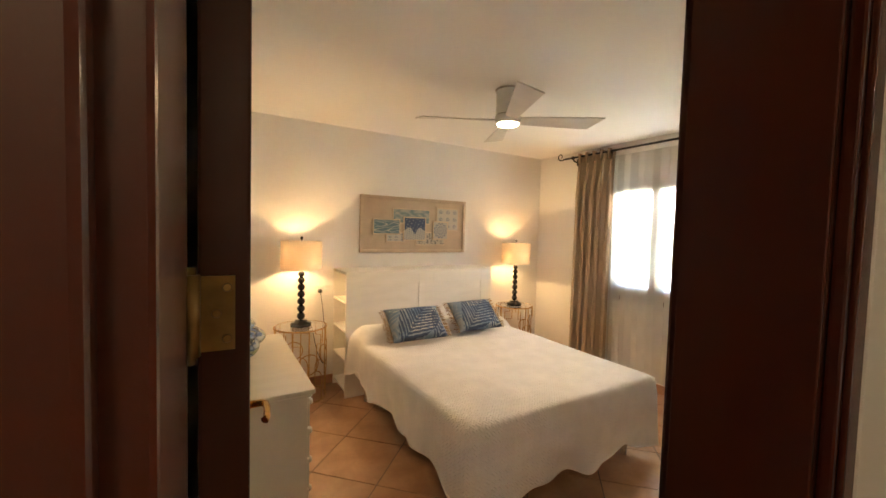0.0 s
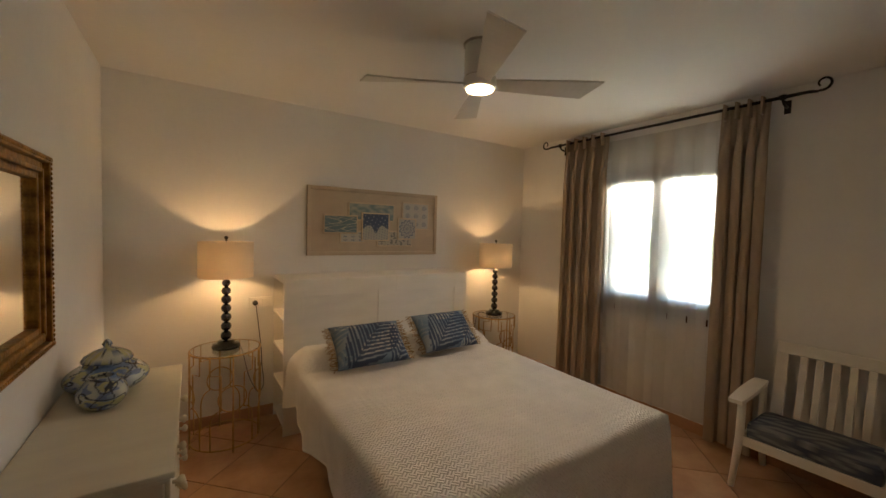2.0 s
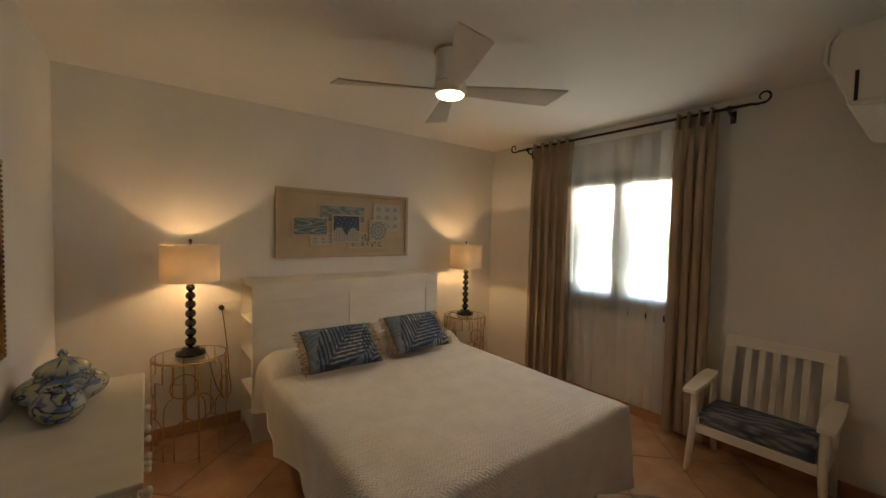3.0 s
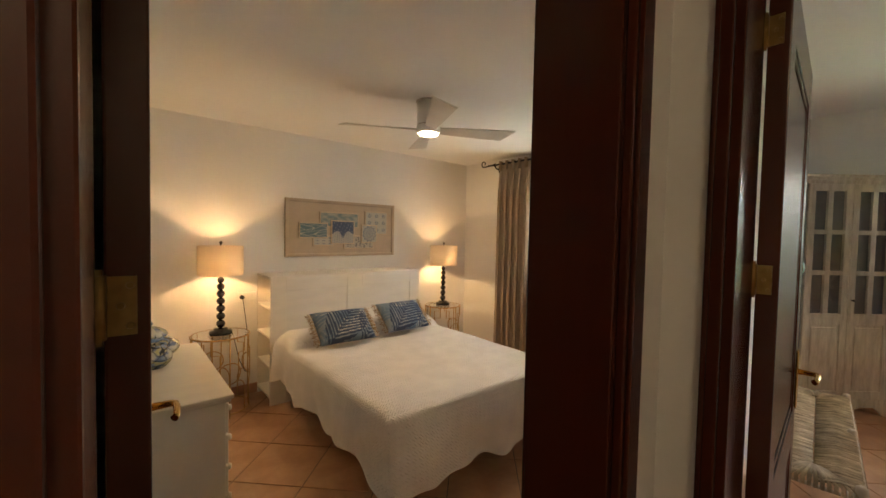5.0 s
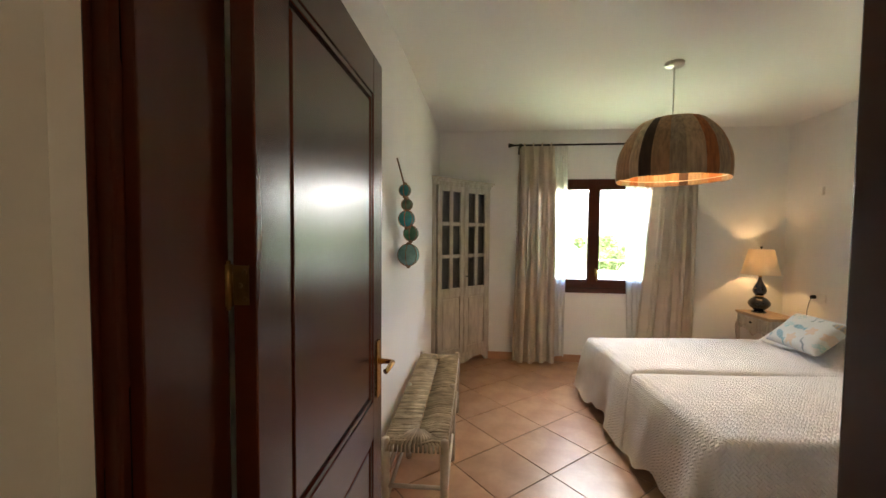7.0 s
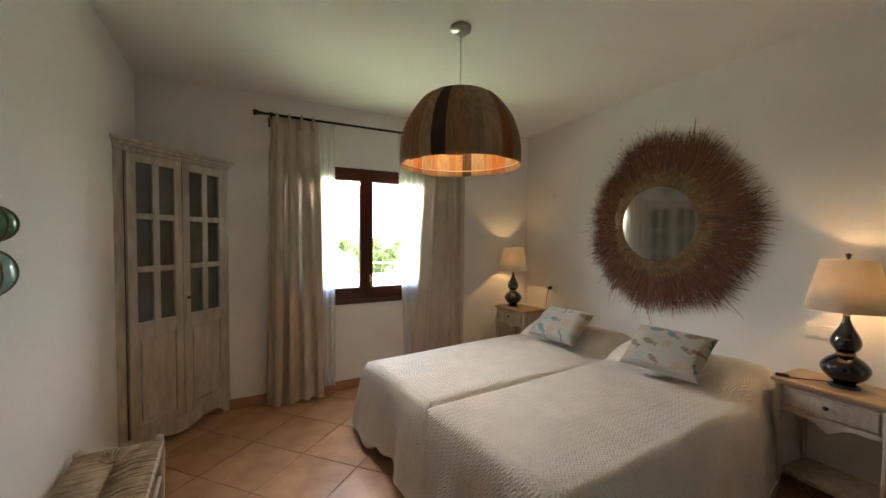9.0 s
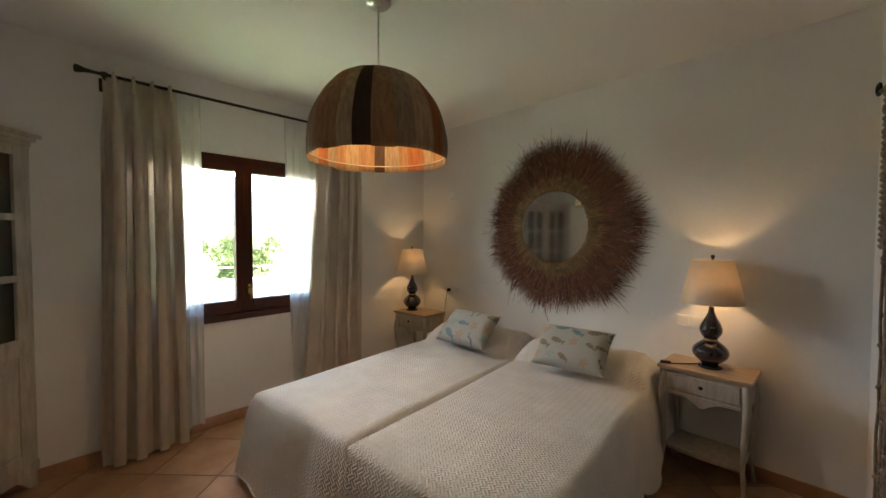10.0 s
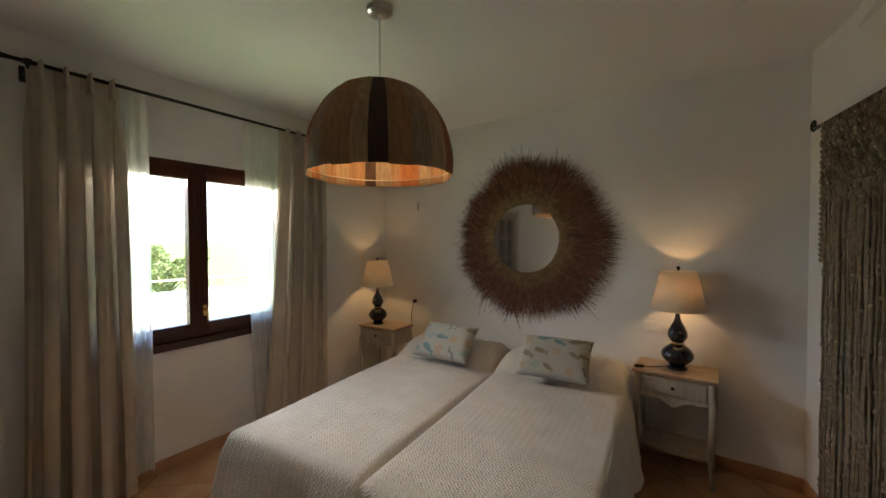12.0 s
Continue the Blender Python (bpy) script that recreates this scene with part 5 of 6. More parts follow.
# ---- nightstands and gourd lamps ----
def nightstand(m, label):
    ob = thing("nightstand", m, label, "nightstand", "nightstands")
    w, d, h = 0.46, 0.31, 0.69
    bm = B()
    box(bm, -w / 2 - 0.012, w / 2 + 0.012, -0.012, d, h - 0.022, h, 0.006)
    box(bm, -w / 2, w / 2, 0.0, d - 0.002, h - 0.032, h - 0.022, 0.003)
    part("top", bm, OAK_TOP, ob, "pale oak top")
    bm = B()
    for a in ((-w / 2 + 0.012, -w / 2 + 0.028, 0.012, d - 0.01), (w / 2 - 0.028, w / 2 - 0.012, 0.012, d - 0.01), (-w / 2 + 0.028, w / 2 - 0.028, d - 0.022, d - 0.01)):
        box(bm, *a, 0.50, h - 0.033, 0.002)
    box(bm, -w / 2 + 0.03, w / 2 - 0.03, 0.012, 0.022, 0.515, h - 0.033, 0.002)
    part("carcass", bm, GREY_WASH, ob)
    bm = B()
    n = 24
    lo, hi = [], []
    for i in range(n + 1):
        t = i / n
        x = -w / 2 + 0.03 + (w - 0.06) * t
        z = 0.515 - 0.022 * math.sin(math.pi * t) ** 2 * (1 + 0.8 * math.cos(4 * math.pi * t)) - 0.012 * math.exp(-((t - 0.5) / 0.06) ** 2)
        lo.append((x, z)), hi.append((x, 0.53))
    for y0, y1 in ((0.006, 0.014),):
        v = [[bm.verts.new((x, y, z)) for x, z in line] for y in (y0, y1) for line in (lo, hi)]
        for a, b in ((0, 1), (2, 3), (0, 2), (1, 3)):
            for i in range(n):
                bm.faces.new((v[a][i], v[a][i + 1], v[b][i + 1], v[b][i]))
    part("apron", bm, GREY_WASH, ob)
    dr = part("drawer", box(B(), -w / 2 + 0.045, w / 2 - 0.045, 0.001, 0.012, 0.545, h - 0.045, 0.003), GREY_WASH, ob)
    bm = B()
    z0, z1, x0, x1 = 0.552, h - 0.052, -w / 2 + 0.052, w / 2 - 0.052
    for k in range(34):
        x = x0 + (x1 - x0) * k / 33
        for z in (z0, z1):
            box(bm, x - 0.004, x + 0.004, -0.003, 0.0012, z - 0.004, z + 0.004, 0.0015)
    for k in range(1, 9):
        z = z0 + (z1 - z0) * k / 9
        for x in (x0, x1):
            box(bm, x - 0.004, x + 0.004, -0.003, 0.0012, z - 0.004, z + 0.004, 0.0015)
    tagged(part("beading", bm, GREY_WASH, dr), kind="stuff")
    part("knob", lathe(B(), [(0.004, 0), (0.004, 0.01), (0.011, 0.016), (0.012, 0.022), (0.006, 0.027), (0.001, 0.028)], 16, Matrix.Translation((0, 0.001, 0.60)) @ Matrix.Rotation(radians(90), 4, "X")), IRON, dr, "dark metal knob")
    for sx in (-1, 1):
        for front in (1, 0):
            x, y = sx * (w / 2 - 0.022), (0.018 if front else d - 0.022)
            oy = -0.018 if front else 0.006
            pts = [(x + sx * 0.012, y + oy * 1.3, 0.0), (x + sx * 0.004, y + oy * 0.5, 0.06), (x - sx * 0.006, y - oy * 0.2, 0.17), (x - sx * 0.003, y, 0.30), (x + sx * 0.008, y + oy * 0.6, 0.44), (x + sx * 0.010, y + oy * 0.7, 0.52), (x, y, 0.60), (x, y, h - 0.033)]
            part("leg", tube(B(), pts, 0.019, 8, taper=(0.75, 0.6, 0.65, 0.8, 1.1, 1.2, 1.1, 1.1)), GREY_WASH, ob)
    bm = B()
    n = 20
    fr = [(-w / 2 + 0.03 + (w - 0.06) * i / n, 0.03 - 0.028 * math.sin(math.pi * i / n)) for i in range(n + 1)]
    a = [bm.verts.new((x, y, 0.16)) for x, y in fr] + [bm.verts.new((w / 2 - 0.03, d - 0.02, 0.16)), bm.verts.new((-w / 2 + 0.03, d - 0.02, 0.16))]
    f = bm.faces.new(a)
    ex = bmesh.ops.extrude_face_region(bm, geom=[f])
    bmesh.ops.translate(bm, verts=[v for v in ex["geom"] if isinstance(v, bmesh.types.BMVert)], vec=(0, 0, 0.018))
    part("shelf", bm, GREY_WASH, ob)
    return ob


def gourd_lamp(m, label):
    ob = thing("table_lamp", m, label, "table lamp", "gourd lamps")
    bm = B()
    lathe(bm, [(0.001, 0), (0.062, 0), (0.066, 0.008), (0.06, 0.018), (0.045, 0.022), (0.001, 0.022)], 32)
    part("foot", bm, BLUE_GLAZE, ob)
    prof = [(0.038, 0.022)]
    for k in range(1, 16):
        a = math.pi * k / 16
        prof.append((0.035 + 0.063 * math.sin(a) ** 0.9, 0.022 + 0.15 * k / 16))
    part("lower_gourd", lathe(B(), prof + [(0.035, 0.172)], 36), BLUE_GLAZE, ob)
    part("collar", lathe(B(), [(0.037, 0.170), (0.040, 0.175), (0.037, 0.181)], 32), GOLD, ob)
    prof = [(0.034, 0.180)]
    for k in range(1, 18):
        t = k / 18
        bulge = 0.034 + 0.027 * math.sin(math.pi / 2 * t / 0.27) if t < 0.27 else 0.014 + 0.047 * (0.5 + 0.5 * math.cos(math.pi * (t - 0.27) / 0.73)) ** 1.15
        prof.append((bulge, 0.180 + 0.195 * t))
    part("upper_gourd", lathe(B(), prof + [(0.014, 0.38)], 36), BLUE_GLAZE, ob)
    part("tag", box(B(), -0.011, 0.011, 0.055, 0.0575, 0.235, 0.262, 0.002), GOLD, ob, "gilt label")
    part("neck", lathe(B(), [(0.014, 0.378), (0.018, 0.384), (0.012, 0.395), (0.012, 0.43)], 20), GOLD, ob)
    part("shade", shade_mesh(0.168, 0.108, 0.405, 0.668), SHADE, ob, "cream tapered shade")
    bm = B()
    for k in range(3):
        t = k * 2.094 + 0.4
        tube(bm, [(0, 0, 0.655), (0.106 * math.cos(t), 0.106 * math.sin(t), 0.664)], 0.002, 6)
    tube(bm, [(0, 0, 0.42), (0, 0, 0.672)], 0.0035, 8)
    part("harp", bm, STEEL, ob)
    part("finial", lathe(B(), [(0.004, 0.67), (0.009, 0.675), (0.007, 0.68), (0.013, 0.69), (0.008, 0.70), (0.001, 0.702)], 16), BLACK_GLAZE, ob)
    return ob


for (x, y), (lx, ly), r, who in (((2.43, -3.40), (2.42, -3.24), 180, "by the twin beds"), ((5.06, -3.24), (5.13, -3.05), 186, "in the window corner")):
    m = pose(x, y, 0, 0, 0, r) @ Matrix.Translation((0, -0.31, 0))
    nightstand(m, "grey-washed nightstand with a pale oak top " + who)
    gourd_lamp(pose(lx, ly, 0.6905, 0, 0, 20), "lit lamp with a dark blue gourd base " + who)
    lamp_light("lamp_light", (lx, ly, 0.6905 + 0.56), BED_LAMP_W, WARM, 0.016)
cable("lamp_cable", [(2.45, -3.27, 0.697), (2.52, -3.20, 0.697), (2.60, -3.13, 0.697), (2.645, -3.12, 0.697)], CORD, "black lamp cable with a hand switch on the nightstand")
sw = thing("cable_switch", pose(2.635, -3.12, 0.6925, 0, 0, 20), "black hand switch lying on a nightstand", "switch")
part("switch_body", box(B(), -0.03, 0.03, -0.011, 0.011, 0, 0.016, 0.005), CORD, sw)

# ---- round mirror with a grass fringe ----
MX, MZ = 3.585, 1.585
fm = thing("fringed_mirror", pose(MX, HY, MZ), "round mirror with a wide reddish-brown grass fringe", "mirror")
RG = 0.30
part("glass", lathe(B(), [(0.001, 0.0), (RG, 0.0), (RG, 0.006), (0.001, 0.006)], 64, Matrix.Translation((0, 0.062, 0)) @ Matrix.Rotation(radians(6.2), 4, "Z") @ Matrix.Rotation(radians(-90), 4, "X")), MIRROR, fm, "round mirror glass")
for p in fm.children[0].data.polygons:
    p.use_smooth = False
part("backing", lathe(B(), [(0.001, 0.0), (0.40, 0.0), (0.40, 0.025), (0.001, 0.025)], 64, Matrix.Translation((0, 0.002, 0)) @ Matrix.Rotation(radians(-90), 4, "X")), JUTE, fm)
GRASS_DARK = material("dyed_grass", (0.20, 0.085, 0.048), 0.85, vary=0.2, scale=20, fine=120, bump=0.0, island=0.6)
GRASS_PALE = material("plaited_grass", (0.27, 0.165, 0.075), 0.85, vary=0.2, scale=25, fine=140, bump=0.05, island=0.35)
rng = random.Random(77)
vs, fs = [], []
for k in range(5200):
    a = rng.uniform(0, 2 * math.pi)
    base = rng.uniform(0.31, 0.47)
    lump = 0.02 * math.sin(3 * a + 1.2) + 0.018 * math.sin(7 * a) + 0.02 * math.sin(13 * a + 2)
    L = 0.67 + lump + rng.gauss(0, 0.038) + (rng.uniform(0.02, 0.11) if rng.random() < 0.06 else 0)
    lean, curl = rng.gauss(0, 0.14), rng.gauss(0, 0.18)
    depth0, depth1 = rng.uniform(0.02, 0.055), rng.uniform(0.012, 0.06)
    wd = rng.uniform(0.0016, 0.0034)
    o = len(vs)
    for i in range(5):
        t = i / 4
        r = base + (L - base) * t
        b = a + lean * t * 0.5 + curl * t * t * 0.4
        d = depth0 + (depth1 - depth0) * t
        w = wd * (1 - 0.55 * t) / r
        for s in (-1, 1):
            vs.append((r * math.sin(b + s * w), d, r * math.cos(b + s * w)))
    for i in range(4):
        p = o + 2 * i
        fs.append((p, p + 1, p + 3, p + 2))
me = bpy.data.meshes.new("grass_fringe")
me.from_pydata(vs, [], fs)
me.materials.append(GRASS_DARK)
tagged(part("grass_fringe", me, GRASS_DARK, fm, "reddish-brown grass blades"), kind="stuff")
vs, fs = [], []
for k in range(1500):
    a = rng.uniform(0, 2 * math.pi)
    r0, r1 = 0.295 + rng.gauss(0, 0.004), rng.uniform(0.36, 0.47)
    wd = rng.uniform(0.0018, 0.0034)
    o = len(vs)
    for i in range(5):
        t = i / 4
        r = r0 + (r1 - r0) * t
        d = 0.038 + 0.028 * math.sin(math.pi * min(1, t * 1.1)) + rng.uniform(0, 0.006)
        b = a + 0.02 * math.sin(t * 3 + k)
        for s in (-1, 1):
            vs.append((r * math.sin(b + s * wd / r), d, r * math.cos(b + s * wd / r)))
    for i in range(4):
        p = o + 2 * i
        fs.append((p, p + 1, p + 3, p + 2))
me = bpy.data.meshes.new("plaited_ring")
me.from_pydata(vs, [], fs)
me.materials.append(GRASS_PALE)
tagged(part("plaited_ring", me, GRASS_PALE, fm, "straw-coloured bound grass ring"), kind="stuff")
for k in range(88):
    a = 2 * math.pi * k / 88
    part("binding", tube(B(), [(0.298 * math.sin(a), 0.044, 0.298 * math.cos(a)), (0.315 * math.sin(a), 0.064, 0.315 * math.cos(a)), (0.34 * math.sin(a), 0.070, 0.34 * math.cos(a))], 0.0045, 5), GRASS_PALE, fm)

# ---- pendant lamp of bark strips ----
PX, PYY, PR, PZ0, PZ1 = 3.53, -1.535, 0.353, 1.885, 2.31
pd = thing("pendant_lamp", pose(PX, PYY, H2), "dome pendant lamp of mixed brown bark strips, lit inside", "pendant lamp")
part("ceiling_rose", lathe(B(), [(0.001, 0), (0.062, 0), (0.062, -0.018), (0.055, -0.026), (0.012, -0.03), (0.001, -0.03)], 32), STEEL, pd, "brushed steel ceiling rose")
part("cord", lathe(B(), [(0.004, -0.028), (0.004, PZ1 - H2 + 0.003)], 10), WHITE_CORD, pd)
strips = 26
BARKS = [material("bark_" + n, c, 0.75, vary=0.18, scale=9, fine=60, bump=0.12, bump_scale=40, stretch=(6, 6, 1)) for n, c in (("tan", (0.32, 0.19, 0.10)), ("grey", (0.30, 0.24, 0.17)), ("dark", (0.055, 0.028, 0.018)), ("russet", (0.30, 0.115, 0.038)), ("pale", (0.40, 0.30, 0.19)))]
for bmat in BARKS:
    cloth_mix(bmat, 0.16)
rng = random.Random(5)
order = [2, 0, 1, 4, 3, 1, 0, 4, 0, 1, 3, 0, 1, 2, 0, 4, 0, 1, 3, 1, 0, 3, 1, 0, 0, 4]
edges = [0.0]
for k in range(strips):
    edges.append(edges[-1] + rng.uniform(0.7, 1.35))
edges = [e / edges[-1] * 2 * math.pi for e in edges]


def dome(t):
    """Radius and drop of the shade's outline, from its top (0) to its rim (1)."""
    if t < 0.12:
        return PR * (0.16 + 2.9 * t), -0.012 * t / 0.12
    s = (t - 0.12) / 0.88
    return PR * (0.50 + 0.50 * math.sin(s * math.pi * 0.56) / math.sin(math.pi * 0.56) * (1.0 - 0.02 * s)), -0.012 - (PZ1 - PZ0 - 0.012) * (s ** 1.35)


for k in range(strips):
    a0, a1 = edges[k] + 2.21, edges[k + 1] + 2.21
    lift = 0.003 * (k % 2) + rng.uniform(0, 0.002)
    drop = rng.uniform(-0.004, 0.005)
    bm = B()
    nt_, na = 16, 4
    grid = []
    for layer in (0.0, -0.003):
        g = []
        for j in range(nt_ + 1):
            r, z = dome(j / nt_)
            row = []
            for i in range(na + 1):
                a = a0 - 0.012 + (a1 - a0 + 0.024) * i / na
                rr = r + lift + layer + 0.0015 * math.sin(j * 1.1 + k)
                row.append(bm.verts.new((rr * math.cos(a), rr * math.sin(a), PZ1 - H2 + z + (drop if j == nt_ else 0))))
            g.append(row)
        grid.append(g)
    for g in grid:
        for j in range(nt_):
            for i in range(na):
                f = bm.faces.new((g[j][i], g[j][i + 1], g[j + 1][i + 1], g[j + 1][i]))
                f.smooth = True
    for i in range(na):
        bm.faces.new((grid[0][nt_][i], grid[0][nt_][i + 1], grid[1][nt_][i + 1], grid[1][nt_][i]))
    part("bark_strip", bm, BARKS[order[k]], pd)
part("top_cap", lathe(B(), [(0.001, PZ1 - H2 - 0.006), (PR * 0.2, PZ1 - H2 - 0.006), (PR * 0.17, PZ1 - H2 + 0.004), (0.001, PZ1 - H2 + 0.006)], 32), BARKS[0], pd)
part("rim_wire", tube(B(), circle(0, 0, PZ0 - H2 + 0.035, PR - 0.006, 48), 0.0025, 6, closed=True), STEEL, pd)
lamp_light("pendant_light", (PX, PYY, PZ1 - 0.22), PENDANT_W, WARM, 0.03)

# ---- corner cabinet ----
CX, CY = 5.185, -0.20
ca = 140.0
cab = thing("corner_cabinet", pose(CX, CY, 0, 0, 0, ca), "tall grey-washed cabinet with glazed double doors", "cabinet")
CWD, CH = 0.88, 2.09
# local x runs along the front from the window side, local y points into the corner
# near-black colour that holds the shade of the cabinet's interior
DARK_SHEET = material("cabinet_interior_shade", (0.11, 0.11, 0.115), 0.8, vary=0.1, scale=5, fine=60, bump=0.03)
bm = B()
fr = [(0, 0.0), (CWD, 0.0), (CWD, -0.03), (CWD - 0.33, -0.36), (0.33, -0.36), (0, -0.03)]


def slab(bm, pts, z0, z1):
    a = [bm.verts.new((x, y, z0)) for x, y in pts]
    b = [bm.verts.new((x, y, z1)) for x, y in pts]
    for i in range(len(pts)):
        j = (i + 1) % len(pts)
        bm.faces.new((a[i], a[j], b[j], b[i]))
    bm.faces.new(a[::-1]), bm.faces.new(b)
    return bm


def walls_of(bm, pts, z0, z1):
    for i in range(1, len(pts)):
        a, b = Vector(pts[i]), Vector(pts[(i + 1) % len(pts)])
        if i == 0:
            continue
        d = (b - a).normalized()
        n = Vector((-d.y, d.x)) * 0.012
        slab(bm, [a, b, b + n, a + n], z0, z1)
    return bm


part("carcass", walls_of(B(), fr, 0.10, CH - 0.06), GREY_WASH, cab)
# added sheet close behind the panes; its dark colour replaces the interior's shade
part("back_lining", slab(B(), [(0.057, -0.024), (CWD - 0.057, -0.024), (CWD - 0.057, -0.034), (0.057, -0.034)], 0.13, CH - 0.08), DARK_SHEET, cab)
bm = B()
for k, (o, z0, z1) in enumerate(((0.006, CH - 0.075, CH - 0.045), (0.022, CH - 0.045, CH - 0.022), (0.04, CH - 0.022, CH))):
    slab(bm, [(-o, o), (CWD + o, o), (CWD + o, -0.03), (CWD - 0.33, -0.35), (0.33, -0.35), (-o, -0.03)], z0, z1)
part("cornice", bm, GREY_WASH, cab)
bm = B()
for x0, x1 in ((0.0, 0.055), (CWD - 0.055, CWD)):
    box(bm, x0, x1, -0.02, 0.0, 0.10, CH - 0.075, 0.003)
part("stile", bm, GREY_WASH, cab)
bm = B()
n = 40
hi = [(CWD * i / n, 0.15) for i in range(n + 1)]
lo = []
for i in range(n + 1):
    t = i / n
    e = min(t, 1 - t)
    z = 0.0 if e < 0.07 else (0.075 * math.sin(min(1, (e - 0.07) / 0.10) * math.pi / 2) if e < 0.30 else 0.075 - 0.045 * math.sin((e - 0.30) / 0.20 * math.pi / 2))
    lo.append((CWD * t, z))
v = [[bm.verts.new((x, y, z)) for x, z in line] for y in (0.006, -0.014) for line in (lo, hi)]
for a, b in ((0, 1), (2, 3), (0, 2), (1, 3)):
    for i in range(n):
        bm.faces.new((v[a][i], v[a][i + 1], v[b][i + 1], v[b][i]))
part("scalloped_plinth", bm, GREY_WASH, cab)
CABGLASS = pane_glass("cabinet_glass")
for x0, x1, s in ((0.058, CWD / 2 - 0.002, 1), (CWD / 2 + 0.002, CWD - 0.058, -1)):
    bm = B()
    y0, y1 = 0.002, 0.024
    z0, z1 = 0.155, CH - 0.08
    st = 0.058
    box(bm, x0, x0 + st, y0, y1, z0, z1, 0.003), box(bm, x1 - st, x1, y0, y1, z0, z1, 0.003)
    for a, b in ((z0, z0 + 0.07), (0.80, 0.90), (z1 - 0.06, z1)):
        box(bm, x0 + st, x1 - st, y0 + 0.0005, y1 - 0.0005, a, b, 0.003)
    d = part("cabinet_door", bm, GREY_WASH, cab)
    gz0, gz1 = 0.90, z1 - 0.06
    xm = (x0 + x1) / 2
    bm = B()
    box(bm, xm - 0.023, xm + 0.023, y0 + 0.002, y1 - 0.002, gz0, gz1, 0.002)
    part("glazing_bar", bm, GREY_WASH, d)
    for k in (1, 2):
        z = gz0 + (gz1 - gz0) * k / 3
        part("glazing_bar", box(B(), x0 + st, x1 - st, y0 + 0.003, y1 - 0.001, z - 0.019, z + 0.019, 0.002), GREY_WASH, d)
    for k in range(3):
        for a, b in ((x0 + st, xm - 0.023), (xm + 0.023, x1 - st)):
            p = part("pane", box(B(), a, b, 0.010, 0.013, gz0 + (gz1 - gz0) * k / 3, gz0 + (gz1 - gz0) * (k + 1) / 3), CABGLASS, d)
    bm = B()
    box(bm, x0 + st, x1 - st, 0.006, 0.014, z0 + 0.07, 0.80)
    box(bm, x0 + st + 0.02, x1 - st - 0.02, 0.008, 0.019, z0 + 0.09, 0.78, 0.005)
    part("lower_panel", bm, GREY_WASH, d)
part("knob", lathe(B(), [(0.004, 0), (0.004, 0.012), (0.010, 0.018), (0.008, 0.026), (0.001, 0.028)], 14, Matrix.Translation((CWD / 2 - 0.028, 0.024, 1.02)) @ Matrix.Rotation(radians(-90), 4, "X")), IRON, cab, "dark metal key knob")

# ---- rush-seated bench ----
bn_ = thing("rush_bench", pose(3.03, 0.075, 0, 0, 0, 5.0), "long whitewashed bench with a woven rush seat", "bench")
BL, BW, BH = 1.42, 0.33, 0.49
RUSH = material("woven_rush", (0.42, 0.34, 0.23), 0.9, vary=0.2, scale=14, fine=120, bump=0.15, island=0.3, stretch=(1, 1, 1))
LIMED = material("whitewashed_wood", (0.56, 0.48, 0.38), 0.75, vary=0.12, scale=9, fine=80, bump=0.06)
for sx in (-1, 0, 1):
    for sy in (-1, 1):
        x, y = sx * (BL / 2 - 0.03), sy * (BW / 2 - 0.02)
        part("leg", lathe(B(), [(0.018, 0.0), (0.021, 0.05), (0.019, 0.2), (0.022, 0.4), (0.021, BH - 0.02), (0.019, BH + 0.015), (0.010, BH + 0.022)], 14, Matrix.Translation((x, y, 0))), LIMED, bn_)
    x = sx * (BL / 2 - 0.03)
    for z in (0.14, 0.27):
        part("stretcher", tube(B(), [(x, -BW / 2 + 0.03, z), (x, BW / 2 - 0.03, z)], 0.011, 8), LIMED, bn_)
for sy in (-1, 1):
    for z in (0.18, 0.31):
        for x0, x1 in ((-BL / 2 + 0.04, -0.01), (0.01, BL / 2 - 0.04)):
            part("stretcher", tube(B(), [(x0, sy * (BW / 2 - 0.02), z), (x1, sy * (BW / 2 - 0.02), z)], 0.011, 8), LIMED, bn_)
    part("seat_rail", tube(B(), [(-BL / 2 + 0.03, sy * (BW / 2 - 0.015), BH - 0.02), (BL / 2 - 0.03, sy * (BW / 2 - 0.015), BH - 0.02)], 0.016, 8), LIMED, bn_)
bm = B()
rng = random.Random(9)
for half in (-1, 1):
    cx = half * (BL / 4 - 0.015)
    for k in range(62):
        x = cx + (k / 61 - 0.5) * (BL / 2 - 0.06)
        for s in (-1, 1):
            skew = rng.uniform(-0.006, 0.006)
            y1 = s * (BW / 2 - 0.004)
            z1 = BH - 0.012 + rng.uniform(-0.003, 0.003)
            tube(bm, [(x + skew + 0.025 * s, s * 0.004, BH - 0.012 + rng.uniform(-0.002, 0.004)), (x + skew, y1 * 0.5, BH + rng.uniform(-0.003, 0.003)), (x, y1 * 0.94, z1 + 0.008), (x, y1 * 1.02, z1 - 0.012), (x, y1 * 0.9, BH - 0.04)], 0.0068, 5)
tagged(part("rush_seat", bm, RUSH, bn_, "twisted rush cords"), kind="stuff")
for s in (-1, 1):
    bm = B()
    for k in range(14):
        y = (k / 13 - 0.5) * (BW - 0.06)
        tube(bm, [(s * (BL / 2 - 0.16) + s * abs(y) * 0.0, y * 0.15, BH - 0.006), (s * (BL / 2 - 0.07), y * 0.7, BH - 0.001), (s * (BL / 2 - 0.02), y, BH - 0.01), (s * (BL / 2 - 0.012), y, BH - 0.04)], 0.008, 5)
    tagged(part("rush_end", bm, RUSH, bn_), kind="stuff")

